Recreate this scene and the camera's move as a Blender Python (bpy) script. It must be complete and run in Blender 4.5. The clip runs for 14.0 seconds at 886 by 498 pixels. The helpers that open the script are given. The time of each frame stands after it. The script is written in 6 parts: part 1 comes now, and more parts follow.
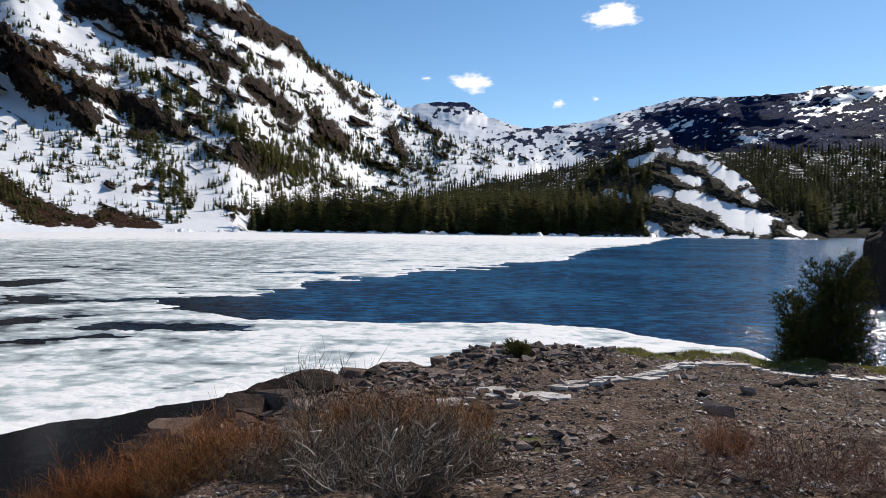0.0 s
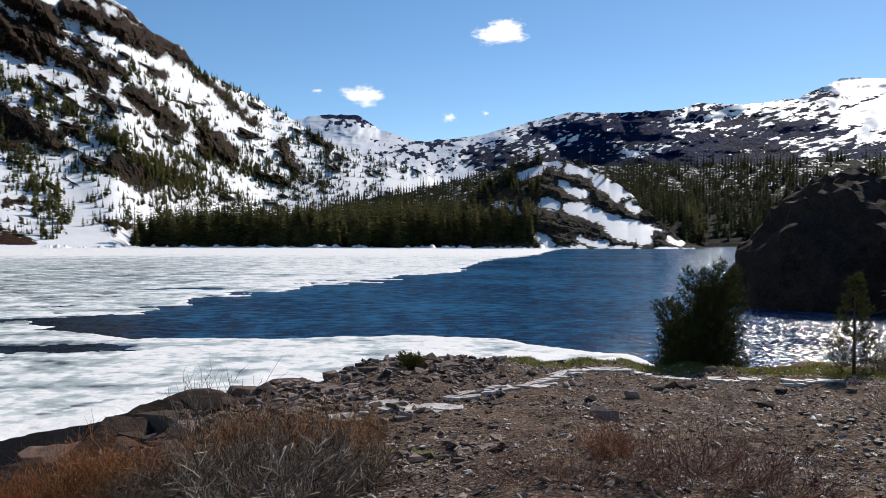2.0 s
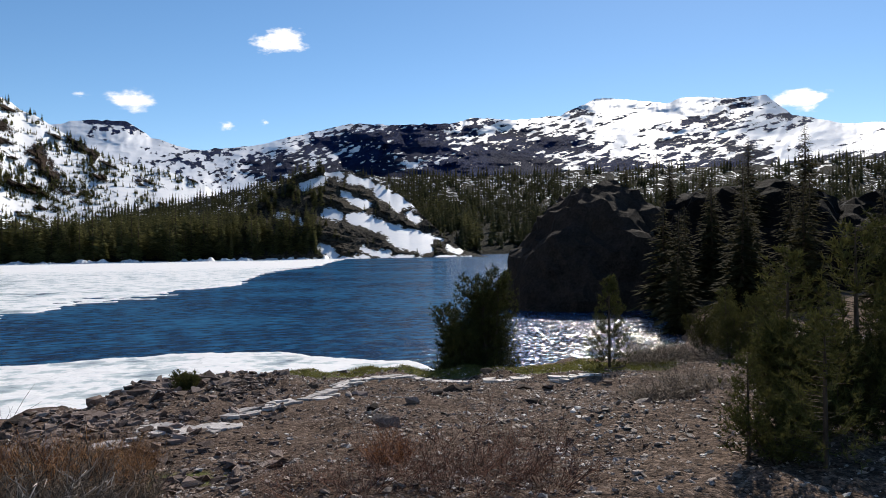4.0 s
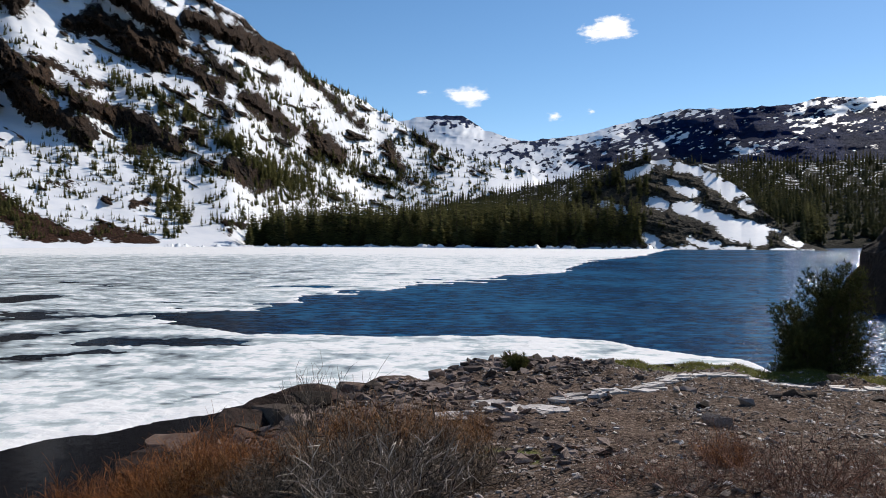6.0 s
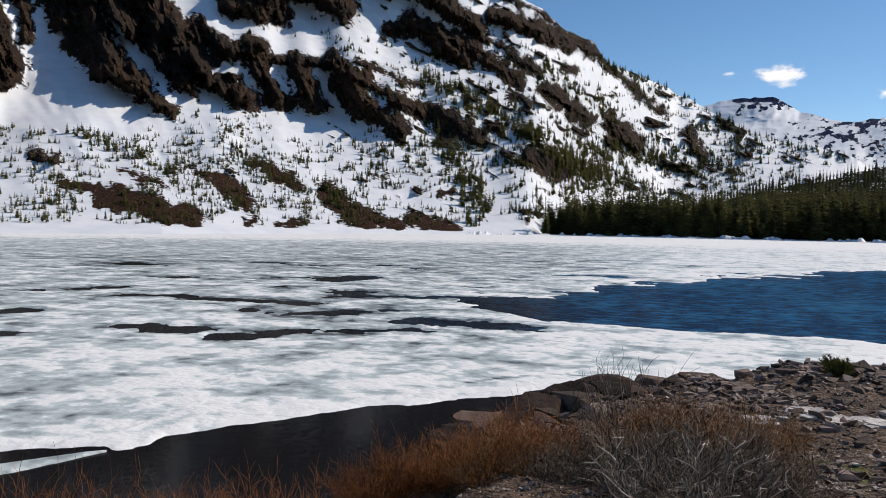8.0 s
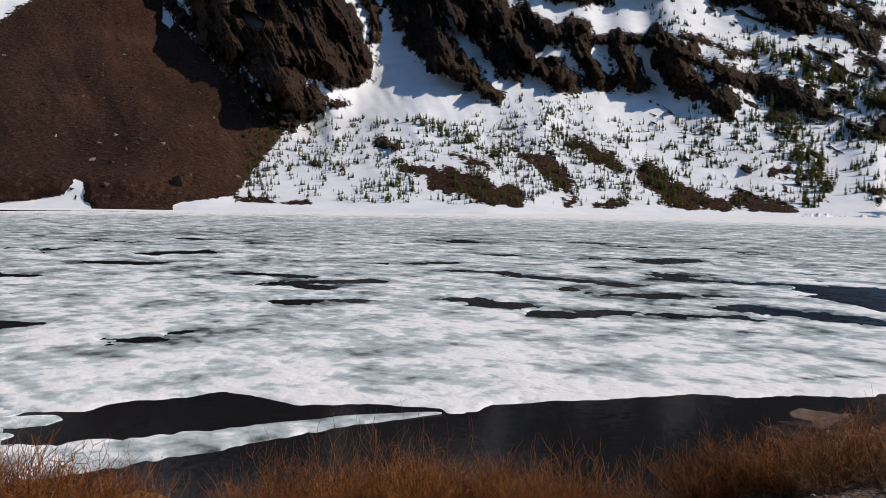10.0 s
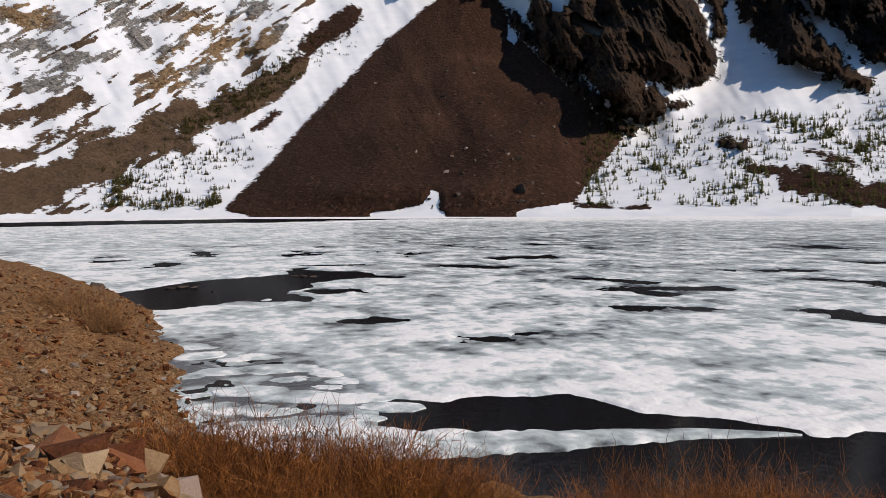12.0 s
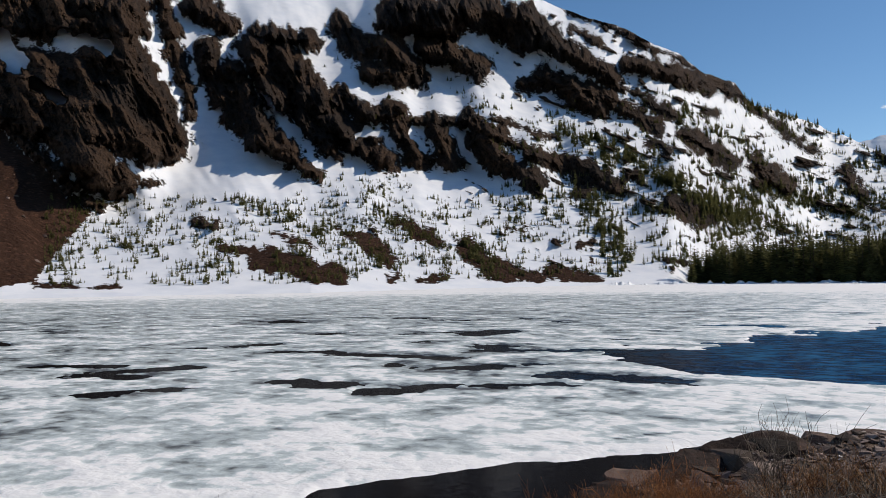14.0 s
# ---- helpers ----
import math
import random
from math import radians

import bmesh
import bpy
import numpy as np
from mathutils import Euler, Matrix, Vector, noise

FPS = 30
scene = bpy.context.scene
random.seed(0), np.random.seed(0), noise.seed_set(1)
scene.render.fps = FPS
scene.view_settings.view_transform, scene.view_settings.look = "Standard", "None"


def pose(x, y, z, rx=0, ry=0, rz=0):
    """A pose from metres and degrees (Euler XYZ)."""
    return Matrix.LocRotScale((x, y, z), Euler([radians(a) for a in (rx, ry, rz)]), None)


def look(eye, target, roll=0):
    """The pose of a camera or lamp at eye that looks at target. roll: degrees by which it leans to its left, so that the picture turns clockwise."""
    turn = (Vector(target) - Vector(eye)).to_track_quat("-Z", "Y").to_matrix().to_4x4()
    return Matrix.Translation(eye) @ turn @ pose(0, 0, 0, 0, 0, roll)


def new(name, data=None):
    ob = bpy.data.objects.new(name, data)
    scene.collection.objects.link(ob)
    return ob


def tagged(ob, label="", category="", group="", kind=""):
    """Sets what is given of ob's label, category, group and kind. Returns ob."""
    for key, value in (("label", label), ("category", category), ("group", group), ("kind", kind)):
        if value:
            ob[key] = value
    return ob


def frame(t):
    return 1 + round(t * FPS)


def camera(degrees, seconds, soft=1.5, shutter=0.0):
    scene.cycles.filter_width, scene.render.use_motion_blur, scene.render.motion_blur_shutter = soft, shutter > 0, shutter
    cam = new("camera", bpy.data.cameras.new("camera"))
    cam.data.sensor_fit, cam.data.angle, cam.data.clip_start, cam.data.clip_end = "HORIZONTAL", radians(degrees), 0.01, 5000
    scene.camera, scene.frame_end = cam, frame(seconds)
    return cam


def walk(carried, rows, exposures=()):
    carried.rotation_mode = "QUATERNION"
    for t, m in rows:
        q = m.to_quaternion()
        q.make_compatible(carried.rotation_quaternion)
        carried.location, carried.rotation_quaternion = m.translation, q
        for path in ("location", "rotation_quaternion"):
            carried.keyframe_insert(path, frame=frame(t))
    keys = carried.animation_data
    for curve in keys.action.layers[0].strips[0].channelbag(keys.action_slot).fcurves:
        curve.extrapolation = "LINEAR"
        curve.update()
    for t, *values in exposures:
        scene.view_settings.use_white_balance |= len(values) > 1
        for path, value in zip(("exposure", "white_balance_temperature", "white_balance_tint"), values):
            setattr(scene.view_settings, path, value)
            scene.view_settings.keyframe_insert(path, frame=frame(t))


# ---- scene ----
# ---------- camera and its walk: turned by hand, an arm's length in front of the body ----------
EYE, ARM = 5.0, 0.35
cam = camera(57.9, 14.0, soft=0.7)
TURNS = [
    (0.0, 0.00, -1.89, -0.75), (0.5, 2.13, -1.88, -0.18), (1.0, 4.77, -1.73, -0.38), (1.5, 1.62, -1.33, 0.04),
    (2.0, -7.62, -0.91, -0.23), (2.5, -16.74, -0.92, 0.40), (2.7, -18.84, -0.57, 0.61), (3.7, -23.6, -0.35, 0.7),
    (4.8, -15.99, -0.11, 0.61), (5.0, -13.17, -0.93, 0.25), (5.5, -6.36, -0.16, -0.57), (6.0, -0.20, -0.95, -0.36),
    (6.5, 4.97, -1.13, -0.55), (7.0, 11.31, -1.51, -0.58), (7.5, 16.03, -1.20, -0.75), (8.0, 20.69, -1.95, -0.95),
    (8.5, 26.77, -1.97, -0.78), (9.0, 33.26, -2.79, -0.51), (9.2, 35.60, -3.21, -0.57), (11.3, 55.58, -3.35, -0.12),
    (11.5, 58.52, -3.45, 0.29), (12.0, 66.96, -3.42, 0.40), (12.5, 65.14, -3.21, 0.10), (13.0, 55.94, -3.27, -0.09),
    (13.3, 48.81, -0.33, -0.60), (13.5, 43.23, 0.52, 0.20), (14.0, 30.63, 1.85, 0.71)]


def stance(yaw, pitch, roll):
    a = radians(yaw)
    return pose(-ARM * math.sin(a), ARM * math.cos(a), EYE, 90 + pitch, roll, yaw)


walk(cam, [(t, stance(y, p, r)) for t, y, p, r in TURNS],
     exposures=[(0.0, 0.12, 6900, 11), (6.0, 0.07, 6800, 11), (9.0, -0.15, 7000, 13), (11.5, -0.15, 7200, 15), (12.5, -0.12, 7250, 15), (14.0, -0.15, 6950, 12)])

# ---------- daylight: one sun and a clear sky ----------
SUN_AZ, SUN_EL = -43.0, 37.0
world = bpy.data.worlds.new("sky")
scene.world = world
world.use_nodes = True
wn = world.node_tree.nodes
sky = wn.new("ShaderNodeTexSky")
sky.sky_type, sky.sun_disc = "NISHITA", False
sky.sun_elevation, sky.sun_rotation = radians(SUN_EL), radians(-SUN_AZ)
sky.altitude, sky.air_density, sky.dust_density, sky.ozone_density = 2900, 1.0, 0.8, 2.2
wn["Background"].inputs["Strength"].default_value = 0.12
clear = wn.new("ShaderNodeHueSaturation")
clear.inputs["Hue"].default_value, clear.inputs["Saturation"].default_value = 0.497, 1.18
world.node_tree.links.new(sky.outputs[0], clear.inputs["Color"])
world.node_tree.links.new(clear.outputs[0], wn["Background"].inputs["Color"])
lamp = bpy.data.lights.new("sun", "SUN")
lamp.energy, lamp.angle, lamp.color = 3.9, radians(0.53), (1.0, 0.95, 0.87)
sun = new("sun", lamp)
a, e = radians(SUN_AZ), radians(SUN_EL)
sun.matrix_world = look((0, 0, 0), (math.sin(a) * math.cos(e), -math.cos(a) * math.cos(e), -math.sin(e)))

# ---------- number helpers ----------
rng = np.random.default_rng(7)


def vnoise(x, y, seed=0):
    """Smooth value noise, 0 to 1, on numpy arrays."""
    xi, yi = np.floor(x), np.floor(y)
    u, v = x - xi, y - yi
    u, v = u * u * (3 - 2 * u), v * v * (3 - 2 * v)

    def h(a, b):
        s = np.sin(a * 127.1 + b * 311.7 + seed * 74.7) * 43758.5453
        return s - np.floor(s)
    return (h(xi, yi) * (1 - u) + h(xi + 1, yi) * u) * (1 - v) + (h(xi, yi + 1) * (1 - u) + h(xi + 1, yi + 1) * u) * v


def fbm(x, y, seed=0, octaves=5, gain=0.5):
    x, y = np.asarray(x, float), np.asarray(y, float)
    total, amp, norm = 0, 1.0, 0
    for k in range(octaves):
        total = total + amp * vnoise(x + 17.3 * k, y - 9.1 * k, seed + k)
        norm, amp, x, y = norm + amp, amp * gain, x * 2.03, y * 2.03
    return total / norm


def ridged(x, y, seed=0, octaves=5):
    x, y = np.asarray(x, float), np.asarray(y, float)
    total, amp, norm = 0, 1.0, 0
    for k in range(octaves):
        total = total + amp * (1 - np.abs(2 * vnoise(x + 5.7 * k, y + 3.3 * k, seed + k) - 1))
        norm, amp, x, y = norm + amp, amp * 0.5, x * 2.1, y * 2.1
    return total / norm


def table(x, pairs):
    p = sorted(pairs)
    return np.interp(x, [q[0] for q in p], [q[1] for q in p])


def strokes(x, y, rows, sx=1.0, sy=1.0):
    """How deep (positive) a point lies in the nearest of the thick lines (x1, y1, x2, y2, half width)."""
    best = np.full(np.broadcast(x, y).shape, -9.0)
    for x1, y1, x2, y2, w in rows:
        dx, dy = (x2 - x1) * sx, (y2 - y1) * sy
        k = np.clip((((x - x1) * sx) * dx + ((y - y1) * sy) * dy) / (dx * dx + dy * dy + 1e-9), 0, 1)
        d = np.hypot((x - x1) * sx - k * dx, (y - y1) * sy - k * dy)
        best = np.maximum(best, w - d)
    return best


def smooth(a, b, x):
    t = np.clip((x - a) / (b - a), 0, 1)
    return t * t * (3 - 2 * t)


def mesh_of(name, verts, faces, material=None, flat=False, attrs=None):
    me = bpy.data.meshes.new(name)
    verts, faces = np.asarray(verts, np.float32), np.asarray(faces, np.int32)
    n = faces.shape[1]
    me.vertices.add(len(verts))
    me.vertices.foreach_set("co", verts.ravel())
    me.loops.add(faces.size)
    me.loops.foreach_set("vertex_index", faces.ravel())
    me.polygons.add(len(faces))
    me.polygons.foreach_set("loop_start", np.arange(0, faces.size, n, dtype=np.int32))
    me.update(calc_edges=True)
    me.validate()
    me.polygons.foreach_set("use_smooth", np.full(len(me.polygons), not flat))
    for key, val in (attrs or {}).items():
        at = me.attributes.new(key, "FLOAT", "POINT")
        at.data.foreach_set("value", np.asarray(val, np.float32).ravel())
    if material:
        me.materials.append(material)
    return me


def grid_faces(rows, cols):
    i = np.arange(rows * cols).reshape(rows, cols)
    return np.stack([i[:-1, :-1], i[:-1, 1:], i[1:, 1:], i[1:, :-1]], -1).reshape(-1, 4)


def polar(az, r):
    a = np.radians(az)
    return -np.sin(a) * r, np.cos(a) * r


def join(parts):
    """One vertex and face array from many."""
    vs, fs, n = [], [], 0
    for v, f in parts:
        vs.append(v)
        fs.append(np.asarray(f) + n)
        n += len(v)
    return np.concatenate(vs), np.concatenate(fs)


def empty(name, m=None):
    ob = new(name)
    ob.empty_display_size = 0.2
    if m is not None:
        ob.matrix_world = m
    return ob


def part(name, me, parent, label=""):
    ob = new(name, me)
    ob.parent = parent
    return tagged(ob, label) if label else ob


# ---------- materials ----------
def material(name):
    m = bpy.data.materials.new(name)
    m.use_nodes = True
    t = m.node_tree
    return m, t, t.nodes["Principled BSDF"]


def node(t, kind, **kw):
    n = t.nodes.new(kind)
    for k, v in kw.items():
        n.inputs[k.replace("_", " ")].default_value = v
    return n


def noise_node(t, scale, detail=6.0, rough=0.6, coords=None, squash=None):
    n = node(t, "ShaderNodeTexNoise", Scale=scale, Detail=detail, Roughness=rough)
    src = coords or position(t)
    if squash:
        mp = t.nodes.new("ShaderNodeMapping")
        mp.inputs["Scale"].default_value = squash
        t.links.new(src, mp.inputs["Vector"])
        src = mp.outputs[0]
    t.links.new(src, n.inputs["Vector"])
    return n.outputs["Fac"]


def position(t):
    return (t.nodes.get("Geometry") or t.nodes.new("ShaderNodeNewGeometry")).outputs["Position"]


def ramp(t, fac, stops):
    n = t.nodes.new("ShaderNodeValToRGB")
    el = n.color_ramp.elements
    while len(el) < len(stops):
        el.new(0.5)
    for x, (p, c) in zip(el, stops):
        x.position, x.color = p, (*c, 1)
    t.links.new(fac, n.inputs[0])
    return n.outputs[0]


def calc(t, op, a, b=None, c=None, clamp=False):
    n = t.nodes.new("ShaderNodeMath")
    n.operation, n.use_clamp = op, clamp
    for i, v in enumerate((a, b, c)):
        if v is None:
            continue
        if isinstance(v, (int, float)):
            n.inputs[i].default_value = v
        else:
            t.links.new(v, n.inputs[i])
    return n.outputs[0]


def mix(t, fac, a, b):
    n = t.nodes.new("ShaderNodeMix")
    n.data_type = "RGBA"
    for sock, v in ((n.inputs[0], fac), (n.inputs[6], a), (n.inputs[7], b)):
        if isinstance(v, tuple):
            sock.default_value = (*v, 1)
        elif isinstance(v, (int, float)):
            sock.default_value = v
        else:
            t.links.new(v, sock)
    return n.outputs[2]


def bump(t, height, strength, distance, normal=None):
    n = node(t, "ShaderNodeBump", Strength=strength, Distance=distance)
    t.links.new(height, n.inputs["Height"])
    if normal:
        t.links.new(normal, n.inputs["Normal"])
    return n.outputs[0]


def finish(t, p, color, rough=0.8, normal=None, spec=None):
    for key, v in (("Base Color", color), ("Roughness", rough), ("Normal", normal), ("Specular IOR Level", spec)):
        if v is None:
            continue
        if isinstance(v, tuple):
            p.inputs[key].default_value = (*v, 1)
        elif isinstance(v, (int, float)):
            p.inputs[key].default_value = v
        else:
            t.links.new(v, p.inputs[key])


def attribute(t, name):
    n = t.nodes.new("ShaderNodeAttribute")
    n.attribute_name = name
    return n.outputs["Fac"]


def edge(t, value, lo, hi):
    n = t.nodes.new("ShaderNodeMapRange")
    n.interpolation_type = "SMOOTHSTEP"
    t.links.new(value, n.inputs[0])
    n.inputs[1].default_value, n.inputs[2].default_value = lo, hi
    return n.outputs[0]


def mountain_material(name, size, rock_dark, rock_pale, scree=(0.075, 0.045, 0.032), veg=(0.145, 0.105, 0.068)):
    """Snow with bare rock, scree and low growth where the attributes say so; size is the grain in 1/m."""
    m, t, p = material(name)
    fine = noise_node(t, size * 4, 8, 0.65)
    mid = noise_node(t, size, 6, 0.6)
    coarse = noise_node(t, size * 0.18, 4, 0.5)
    snow = ramp(t, mid, [(0.25, (0.74, 0.77, 0.82)), (0.6, (0.87, 0.88, 0.90))])
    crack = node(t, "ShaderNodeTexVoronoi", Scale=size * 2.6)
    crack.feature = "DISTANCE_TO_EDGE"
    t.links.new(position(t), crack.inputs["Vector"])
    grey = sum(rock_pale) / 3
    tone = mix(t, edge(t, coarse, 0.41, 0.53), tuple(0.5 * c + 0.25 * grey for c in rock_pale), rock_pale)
    # rock_dark, a shade tone on the cliffs, fills random patches and cracks
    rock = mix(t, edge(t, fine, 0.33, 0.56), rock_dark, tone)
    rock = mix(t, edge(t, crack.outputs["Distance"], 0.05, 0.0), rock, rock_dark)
    slab = mix(t, edge(t, coarse, 0.52, 0.64), ramp(t, fine, [(0.34, (0.06, 0.055, 0.05)), (0.5, (0.24, 0.22, 0.20)), (0.7, (0.42, 0.39, 0.35))]), ramp(t, fine, [(0.34, (0.07, 0.045, 0.03)), (0.55, (0.30, 0.19, 0.10)), (0.7, (0.40, 0.30, 0.20))]))
    rock = mix(t, attribute(t, "pale"), rock, slab)
    sc = ramp(t, mix(t, 0.65, fine, coarse), [(0.30, tuple(c * 0.62 for c in scree)), (0.55, scree), (0.75, tuple(c * 1.9 for c in scree))])
    vg = ramp(t, mix(t, 0.7, fine, mid), [(0.30, tuple(c * 0.45 for c in veg)), (0.48, veg), (0.7, tuple(c * 1.5 for c in veg))])
    v = node(t, "ShaderNodeTexVoronoi", Scale=size * 9)
    t.links.new(position(t), v.inputs["Vector"])
    sep = t.nodes.new("ShaderNodeSeparateColor")
    t.links.new(v.outputs["Color"], sep.inputs[0])
    sc = mix(t, edge(t, sep.outputs[0], 0.8, 1.0), sc, tuple(c * 1.8 for c in scree))
    sc = mix(t, edge(t, sep.outputs[1], 0.8, 1.0), sc, tuple(c * 0.55 for c in scree))
    ragged = calc(t, "MULTIPLY_ADD", fine, 1.3, -0.65)

    def mask(key):
        return edge(t, calc(t, "ADD", attribute(t, key), ragged), -0.04, 0.06)
    rockm, screem, vegm = mask("rock"), mask("scree"), mask("veg")
    col = mix(t, vegm, snow, vg)
    col = mix(t, screem, col, sc)
    col = mix(t, rockm, col, rock)
    bare = calc(t, "MAXIMUM", calc(t, "MAXIMUM", rockm, screem), vegm)
    height = calc(t, "MULTIPLY", fine, calc(t, "MULTIPLY_ADD", bare, 0.97, 0.03))
    nrm = bump(t, height, 0.9, 1.2 / size * 0.25)
    finish(t, p, col, calc(t, "MULTIPLY_ADD", bare, 0.3, 0.6), nrm, calc(t, "MULTIPLY_ADD", bare, -0.2, 0.25))
    return m


# near-black and rust rock tones carry the cliffs' shade and lit faces
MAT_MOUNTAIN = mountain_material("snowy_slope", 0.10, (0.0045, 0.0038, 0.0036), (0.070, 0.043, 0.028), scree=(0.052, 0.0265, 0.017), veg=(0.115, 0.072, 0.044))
# rock painted blue: distance haze and backlit shade are in these two colours
MAT_FAR_HAZE = mountain_material("far_snowy_ridge", 0.02, (0.003, 0.011, 0.044), (0.005, 0.021, 0.085))
MAT_VALLEY = mountain_material("valley_ground", 0.08, (0.006, 0.007, 0.005), (0.015, 0.016, 0.010), veg=(0.02, 0.021, 0.010))
MAT_KNOLL = mountain_material("granite_knoll", 0.14, (0.012, 0.011, 0.009), (0.085, 0.070, 0.052), veg=(0.03, 0.03, 0.014))


def leaf_material(name, dark, pale, scale=3.0, glow=0.3):
    m, t, p = material(name)
    info = t.nodes.new("ShaderNodeObjectInfo").outputs["Random"]
    isl = t.nodes.new("ShaderNodeNewGeometry").outputs["Random Per Island"]
    n = noise_node(t, scale, 3, 0.6)
    f = calc(t, "ADD", calc(t, "MULTIPLY", info, 0.3), calc(t, "ADD", calc(t, "MULTIPLY", n, 0.4), calc(t, "MULTIPLY", isl, 0.3)))
    col = ramp(t, f, [(0.2, dark), (0.8, pale)])
    finish(t, p, col, 0.85, None, 0.04)
    tr = t.nodes.new("ShaderNodeBsdfTranslucent")
    t.links.new(col, tr.inputs["Color"])
    mx = t.nodes.new("ShaderNodeMixShader")
    mx.inputs[0].default_value = glow
    t.links.new(p.outputs[0], mx.inputs[1])
    t.links.new(tr.outputs[0], mx.inputs[2])
    t.links.new(mx.outputs[0], t.nodes["Material Output"].inputs["Surface"])
    return m


MAT_NEEDLE = leaf_material("conifer_needles", (0.020, 0.025, 0.011), (0.23, 0.215, 0.08), 0.14, 0.45)
MAT_PINE = leaf_material("pine_needles", (0.020, 0.027, 0.009), (0.15, 0.14, 0.045), 3.0, 0.22)


def bark_material(name, dark, pale):
    m, t, p = material(name)
    n = noise_node(t, 14, 6, 0.7, squash=(1, 1, 0.25))
    finish(t, p, ramp(t, n, [(0.3, dark), (0.7, pale)]), 0.85, bump(t, n, 0.6, 0.02), 0.2)
    return m


MAT_BARK = bark_material("conifer_bark", (0.03, 0.022, 0.016), (0.12, 0.085, 0.06))


def twig_material(name, dark, pale):
    m, t, p = material(name)
    isl = t.nodes.new("ShaderNodeNewGeometry").outputs["Random Per Island"]
    n = noise_node(t, 9, 3)
    f = calc(t, "ADD", calc(t, "MULTIPLY", isl, 0.6), calc(t, "MULTIPLY", n, 0.4))
    mid = tuple(0.6 * d + 0.4 * q for d, q in zip(dark, pale))
    finish(t, p, ramp(t, f, [(0.2, dark), (0.55, mid), (0.76, pale)]), 0.7, None, 0.3)
    return m


MAT_TWIG_ORANGE = twig_material("orange_willow_twigs", (0.065, 0.019, 0.006), (0.47, 0.175, 0.04))
MAT_TWIG_GREY = twig_material("grey_willow_twigs", (0.014, 0.009, 0.006), (0.42, 0.32, 0.23))
MAT_TWIG_PALE = twig_material("pale_dead_twigs", (0.10, 0.075, 0.06), (0.62, 0.54, 0.46))
MAT_TWIG_DARK = twig_material("dark_red_willow_twigs", (0.032, 0.012, 0.008), (0.36, 0.17, 0.105))
MAT_TWIG_BROWN = twig_material("brown_willow_twigs", (0.026, 0.011, 0.006), (0.58, 0.29, 0.105))


def stone_material(name, stops, scale=5.0, rough=0.88, spec=0.08):
    m, t, p = material(name)
    info = t.nodes.new("ShaderNodeObjectInfo").outputs["Random"]
    isl = t.nodes.new("ShaderNodeNewGeometry").outputs["Random Per Island"]
    n = noise_node(t, scale, 8, 0.65)
    n2 = noise_node(t, scale * 0.22, 3, 0.5)
    n3 = noise_node(t, scale * 5, 6, 0.7)
    f = calc(t, "ADD", calc(t, "MULTIPLY", calc(t, "FRACT", calc(t, "ADD", info, isl)), 0.5),
             calc(t, "ADD", calc(t, "MULTIPLY", n, 0.30), calc(t, "ADD", calc(t, "MULTIPLY", n2, 0.2), calc(t, "MULTIPLY_ADD", n3, 0.5, -0.2))))
    finish(t, p, ramp(t, f, stops), rough, bump(t, mix(t, 0.4, n, n3), 0.9, 0.25 / scale), spec)
    return m


MAT_STONE = stone_material("grey_brown_stone", [(0.2, (0.028, 0.018, 0.013)), (0.45, (0.135, 0.092, 0.070)), (0.8, (0.44, 0.345, 0.28))], 5.0, 0.6, 0.25)
MAT_STONE_DARK = stone_material("dark_stone", [(0.2, (0.014, 0.011, 0.009)), (0.8, (0.11, 0.082, 0.064))])
MAT_STONE_RED = stone_material("reddish_broken_stone", [(0.2, (0.024, 0.016, 0.012)), (0.5, (0.135, 0.092, 0.073)), (0.8, (0.33, 0.245, 0.20))], 5.0, 0.75, 0.15)
MAT_STONE_ORANGE = stone_material("rusty_stone", [(0.2, (0.030, 0.012, 0.008)), (0.4, (0.13, 0.045, 0.020)), (0.55, (0.24, 0.105, 0.040)), (0.7, (0.30, 0.19, 0.10)), (0.85, (0.17, 0.155, 0.14))])
MAT_STONE_TAN = stone_material("tan_stone", [(0.2, (0.06, 0.035, 0.02)), (0.5, (0.26, 0.16, 0.085)), (0.8, (0.42, 0.30, 0.19))])
MAT_STONE_RUST = stone_material("red_rust_stone", [(0.2, (0.035, 0.012, 0.007)), (0.5, (0.19, 0.062, 0.026)), (0.8, (0.32, 0.14, 0.07))])
MAT_OUTCROP = stone_material("outcrop_stone", [(0.25, (0.014, 0.009, 0.007)), (0.5, (0.075, 0.045, 0.034)), (0.8, (0.22, 0.145, 0.11))], 3.0, 0.8, 0.1)
MAT_SLAB = stone_material("pale_slab_stone", [(0.2, (0.30, 0.25, 0.215)), (0.8, (0.74, 0.66, 0.60))], 4, 0.5, 0.4)
# granite coloured almost black, so the backlit side's shade is in the stone
MAT_GRANITE_SHADE = stone_material("shaded_granite", [(0.25, (0.002, 0.0017, 0.0015)), (0.62, (0.006, 0.0046, 0.004)), (0.88, (0.05, 0.037, 0.03))], 1.2)


